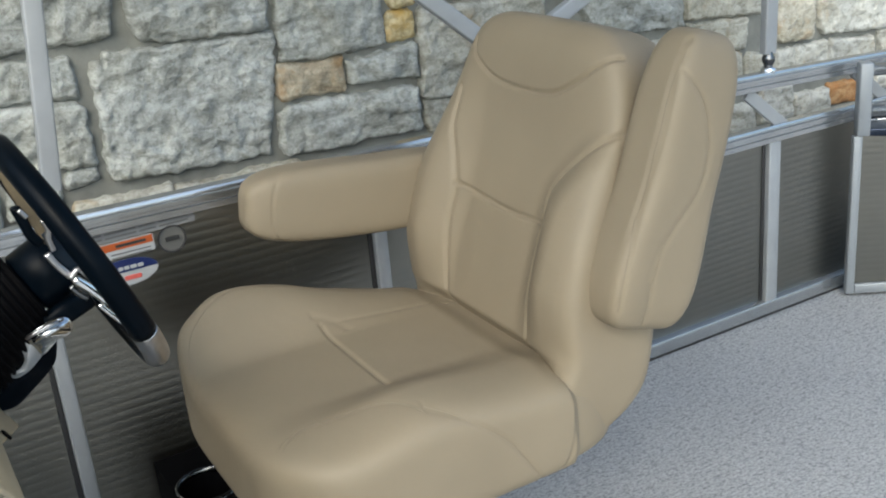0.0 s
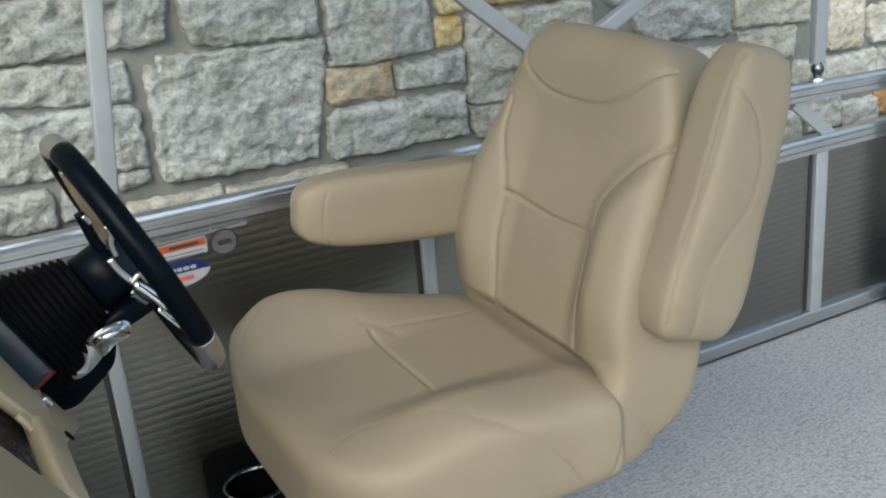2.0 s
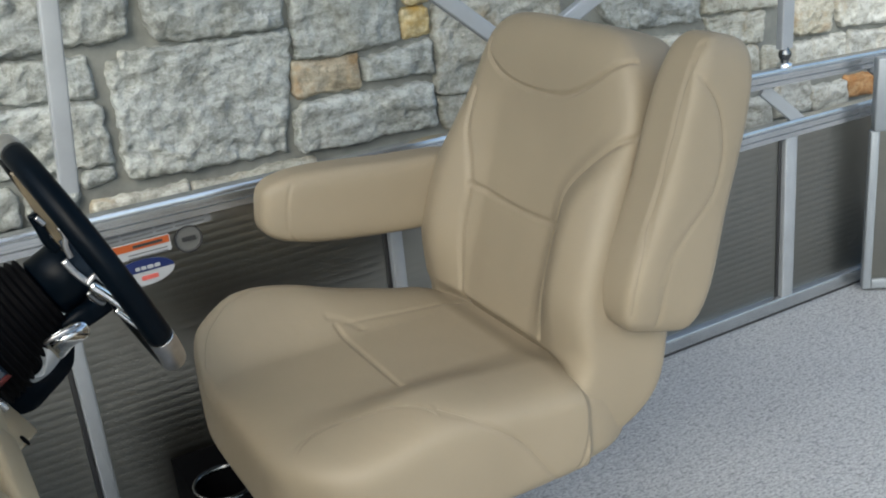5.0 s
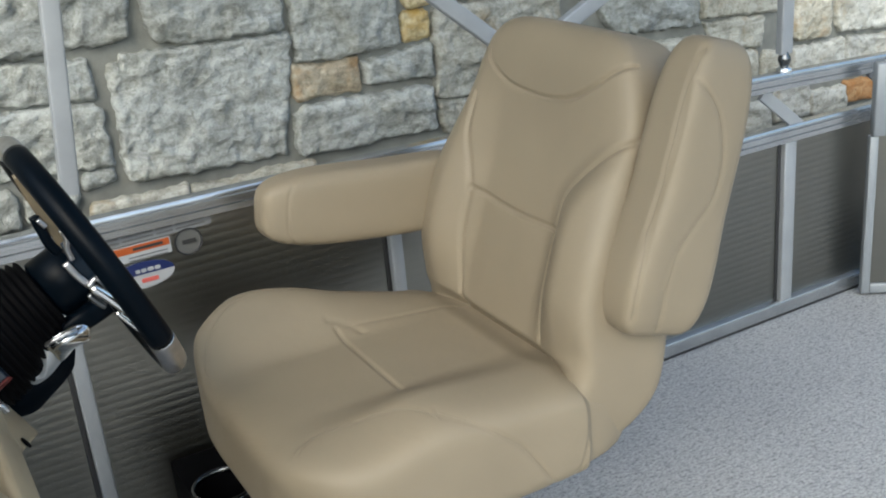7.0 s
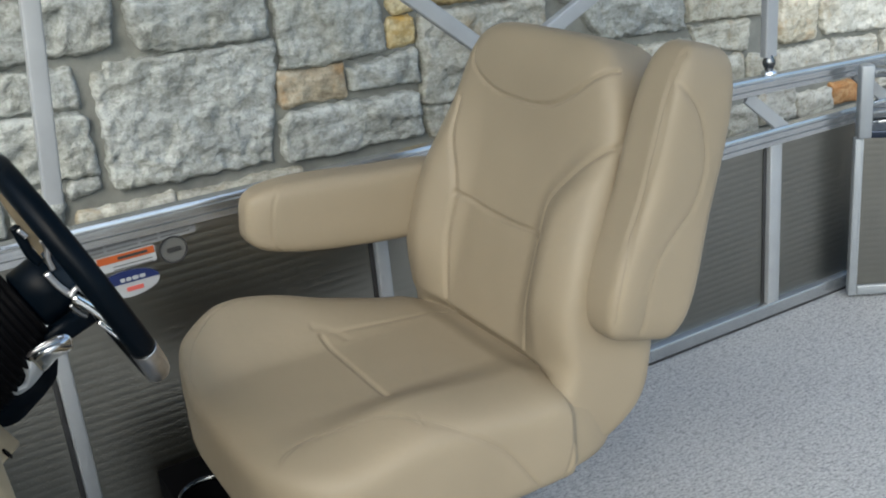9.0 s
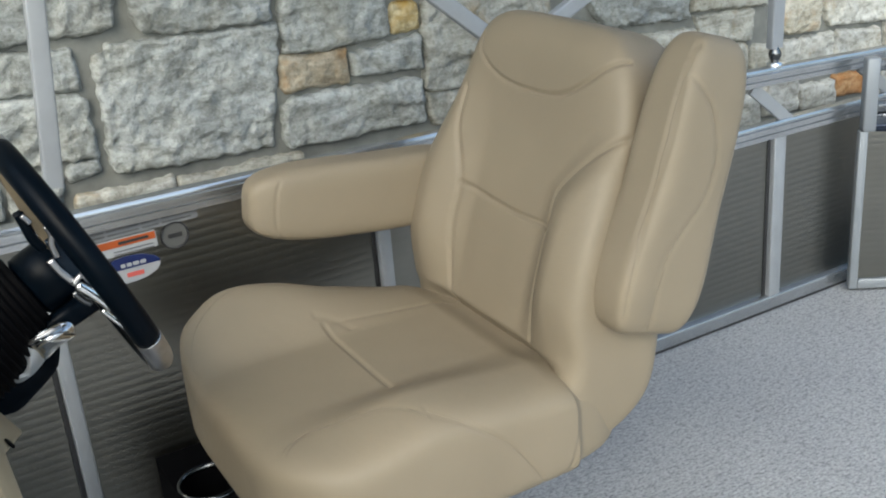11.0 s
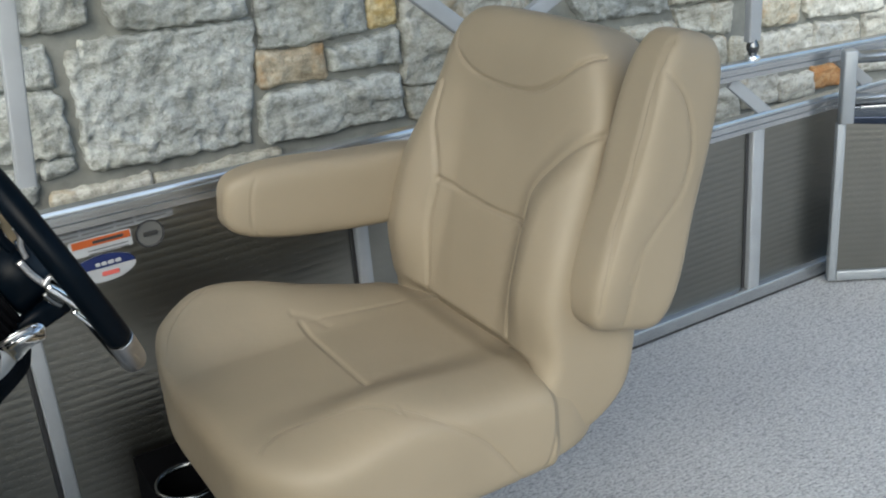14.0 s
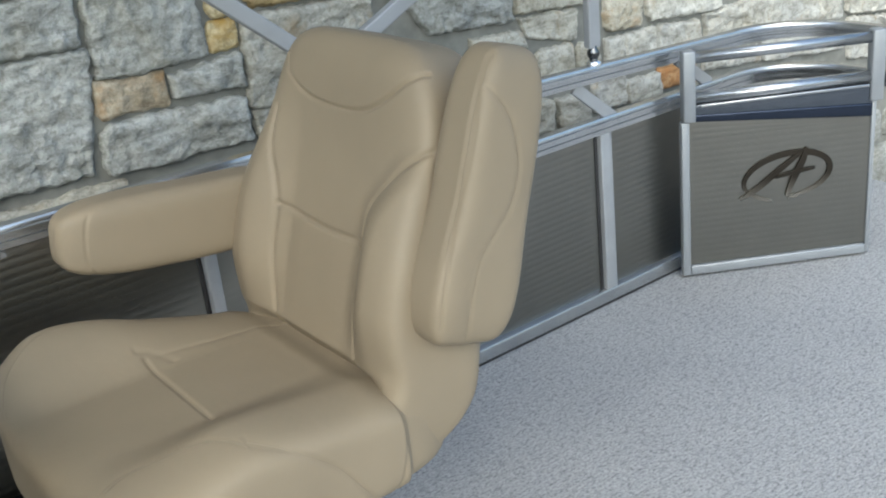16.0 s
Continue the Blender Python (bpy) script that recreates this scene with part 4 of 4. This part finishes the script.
dash("hinge", -0.004, 1.138, -0.002, 0.01, 1.156, 0.006, ALU, 0.002, "small metal hinge")
part("body", box(-0.6, 0.52, 0.0, -0.05, 1.42, 0.66, 0.03, 4), CONSOLE, console)

# cup holder tray


def holed_top(x0, y0, x1, y1, z0, z1, cx, cy, r, seg=48):
    """An open-topped block whose top has a round hole."""
    bm = bmesh.new()

    def ray(k):
        c, w = math.cos(2 * math.pi * k / seg), math.sin(2 * math.pi * k / seg)
        t = min((x1 - cx) / c if c > 1e-6 else 9, (x0 - cx) / c if c < -1e-6 else 9, (y1 - cy) / w if w > 1e-6 else 9, (y0 - cy) / w if w < -1e-6 else 9)
        return cx + c * t, cy + w * t, cx + c * r, cy + w * r
    rows = [ray(k) for k in range(seg)]
    top = [bm.verts.new((a, b, z1)) for a, b, _, _ in rows]
    hole = [bm.verts.new((c, d, z1)) for _, _, c, d in rows]
    foot = [bm.verts.new((a, b, z0)) for a, b, _, _ in rows]
    deep = [bm.verts.new((cx + (c - cx) * 0.9, cy + (d - cy) * 0.9, z1 - 0.085)) for _, _, c, d in rows]
    for k in range(seg):
        j = (k + 1) % seg
        bm.faces.new((top[k], top[j], hole[j], hole[k]))
        bm.faces.new((foot[k], foot[j], top[j], top[k]))
        bm.faces.new((hole[k], hole[j], deep[j], deep[k]))
    bm.faces.new(deep)
    bmesh.ops.recalc_face_normals(bm, faces=bm.faces)
    return bm


tray = thing("cup_holder_tray", (0.44, 1.6, 0.0), "black moulded tray with a chrome-rimmed cup holder by the railing", "tray")
part("body", holed_top(0.366, 1.5, 0.70, 1.70, 0.0, 0.2, 0.424, 1.562, 0.05), RUBBER, tray, smooth=False)
CUP = Matrix.Translation((0.424, 1.562, 0.2))
part("rim", lathe([(0.0495, -0.004), (0.0505, 0.003), (0.053, 0.007), (0.0565, 0.005), (0.0575, 0.001)], CUP, closed=False), DARK_CHROME, tray, "dark chrome rim")

# ---- awning frame ----
awning = thing("folding_frame", (1.22, 1.735, 0.67), "grey square-tube folding frame standing on the top rail", "frame")


def bar(p, q, w=0.03, d=0.022):
    return sweep([p, q], rounded(w, d, 0.004), Vector((0, 1, 0)))


part("pole", bar((0.305, 1.74, 0.73), (0.43, 1.72, 1.93), 0.031), POLE, awning, "", False)
part("pole", bar((1.21, 1.74, 0.79), (-0.14, 1.74, 1.93), 0.032), POLE, awning, "", False)
part("pole", bar((1.235, 1.74, 0.80), (3.5, 1.74, 1.88), 0.032), POLE, awning, "", False)
part("pole", bar((1.935, 1.74, 0.672), (1.955, 1.74, 1.9), 0.036), POLE, awning, "", False)
for x, z in ((1.935, 0.64), (0.285, 0.69)):
    joint = part("ball_joint", lathe([(0.008, -0.004), (0.011, 0.006), (0.015, 0.014), (0.015, 0.022), (0.010, 0.03), (0.008, 0.044)], Matrix.Translation((x, 1.738, z))), DARK_CHROME, awning, "dark metal ball joint")
    part("washer", lathe([(0.016, -0.016), (0.018, -0.012), (0.018, -0.004), (0.012, 0.001)], Matrix.Translation((x, 1.738, z))), CHROME, joint)
part("bracket", box(1.19, 1.725, 0.665, 1.25, 1.75, 0.82, 0.004), POLE, awning)

# an unseen sagging cloth over the helm, above the view, added to shade it
CAN = (-0.3, 1.35, -0.75, 1.76)
bm = bmesh.new()
nx, ny = 24, 20
for zoff in (0.0, 0.004):
    g = [[bm.verts.new((CAN[0] + (CAN[1] - CAN[0]) * i / nx, CAN[2] + (CAN[3] - CAN[2]) * j / ny,
                        2.2 + zoff + 0.13 * math.sin(math.pi * j / ny) - 0.02 * abs(math.sin(3 * math.pi * i / nx)))) for j in range(ny + 1)] for i in range(nx + 1)]
    for i in range(nx):
        for j in range(ny):
            bm.faces.new((g[i][j], g[i + 1][j], g[i + 1][j + 1], g[i][j + 1]))
bmesh.ops.recalc_face_normals(bm, faces=bm.faces)
part("canopy", bm, CLOTH, awning, "unseen tan cloth added to shade the helm")

# ---- labels on the panel ----
def decal(name, x0, z0, x1, z1, mat, parent, y=FENCE - 0.0035, r=0.004):
    bm = sweep([((x0 + x1) / 2, y, (z0 + z1) / 2), ((x0 + x1) / 2, y + 0.0015, (z0 + z1) / 2)], rounded(x1 - x0, z1 - z0, min(r, (z1 - z0) / 2.01)), Vector((0, 0, 1)))
    return part(name, bm, mat, parent, smooth=False)


def oval_decal(name, x, z, a, b, t0, t1, mat, parent, y):
    """A flat piece of an ellipse between two angles."""
    bm = bmesh.new()
    ring = [(x + a * math.cos(radians(t0 + (t1 - t0) * k / 40)), z + b * math.sin(radians(t0 + (t1 - t0) * k / 40))) for k in range(40 if t1 - t0 >= 360 else 41)]
    low = [bm.verts.new((p, y, q)) for p, q in ring]
    top = [bm.verts.new((p, y + 0.001, q)) for p, q in ring]
    bm.faces.new(low)
    bm.faces.new(top[::-1])
    for k in range(len(ring)):
        j = (k + 1) % len(ring)
        bm.faces.new((low[k], low[j], top[j], top[k]))
    bmesh.ops.recalc_face_normals(bm, faces=bm.faces)
    return part(name, bm, mat, parent, smooth=False)


strip = thing("notice_strip", (0.45, FENCE, 0.63), "narrow grey notice strip with fine print on the railing panel", "label")
decal("backing", 0.30, 0.6205, 0.53, 0.642, STRIP_LABEL, strip)
for k in range(2):
    for x0, x1 in ((0.31, 0.365), (0.37, 0.425), (0.43, 0.46), (0.465, 0.518)):
        decal("print", x0, 0.6255 + 0.008 * k, x1, 0.6285 + 0.008 * k, PRINT, strip, FENCE - 0.0045, 0.001)
warn = thing("warning_label", (0.40, FENCE, 0.6), "white warning label with an orange header on the railing panel", "label")
decal("backing", 0.345, 0.587, 0.452, 0.618, WHITE_LABEL, warn)
decal("header", 0.35, 0.603, 0.45, 0.616, ORANGE_INK, warn, FENCE - 0.0045, 0.001)
decal("print", 0.385, 0.607, 0.438, 0.612, INK, warn, FENCE - 0.0055, 0.001)
for k in range(2):
    decal("print", 0.375, 0.588 + 0.006 * k, 0.445, 0.590 + 0.006 * k, PRINT, warn, FENCE - 0.0045, 0.001)
maker = thing("maker_label", (0.39, FENCE, 0.56), "white oval label with a blue upper half on the railing panel", "label")
oval_decal("backing", 0.395, 0.5585, 0.056, 0.025, 0, 360, WHITE_LABEL, maker, FENCE - 0.0035)
oval_decal("blue_field", 0.395, 0.5585, 0.056, 0.025, 4, 176, BLUE_INK, maker, FENCE - 0.0045)
for x0, x1 in ((0.382, 0.39), (0.392, 0.401), (0.403, 0.414), (0.416, 0.426)):
    decal("print", x0, 0.564, x1, 0.5705, WHITE_LABEL, maker, FENCE - 0.0055, 0.002)
decal("print", 0.39, 0.544, 0.42, 0.552, RED_INK, maker, FENCE - 0.0045, 0.002)
disc = thing("round_badge", (0.484, FENCE, 0.598), "round grey badge with a dark ring on the railing panel", "badge")
DM = Matrix.Translation((0.484, FENCE - 0.002, 0.598)) @ Matrix.Rotation(radians(90), 4, 'X')
part("face", lathe([(0.025, -0.002), (0.025, 0.0)], DM), GREY_LABEL, disc, smooth=False)
part("ring", lathe([(0.0222, 0.0004), (0.0228, 0.0026), (0.0252, 0.0026), (0.0258, 0.0004)], DM, closed=False), BADGE_RING, disc, smooth=False)
decal("print", 0.472, 0.5945, 0.497, 0.6025, INK, disc, FENCE - 0.0045, 0.001)
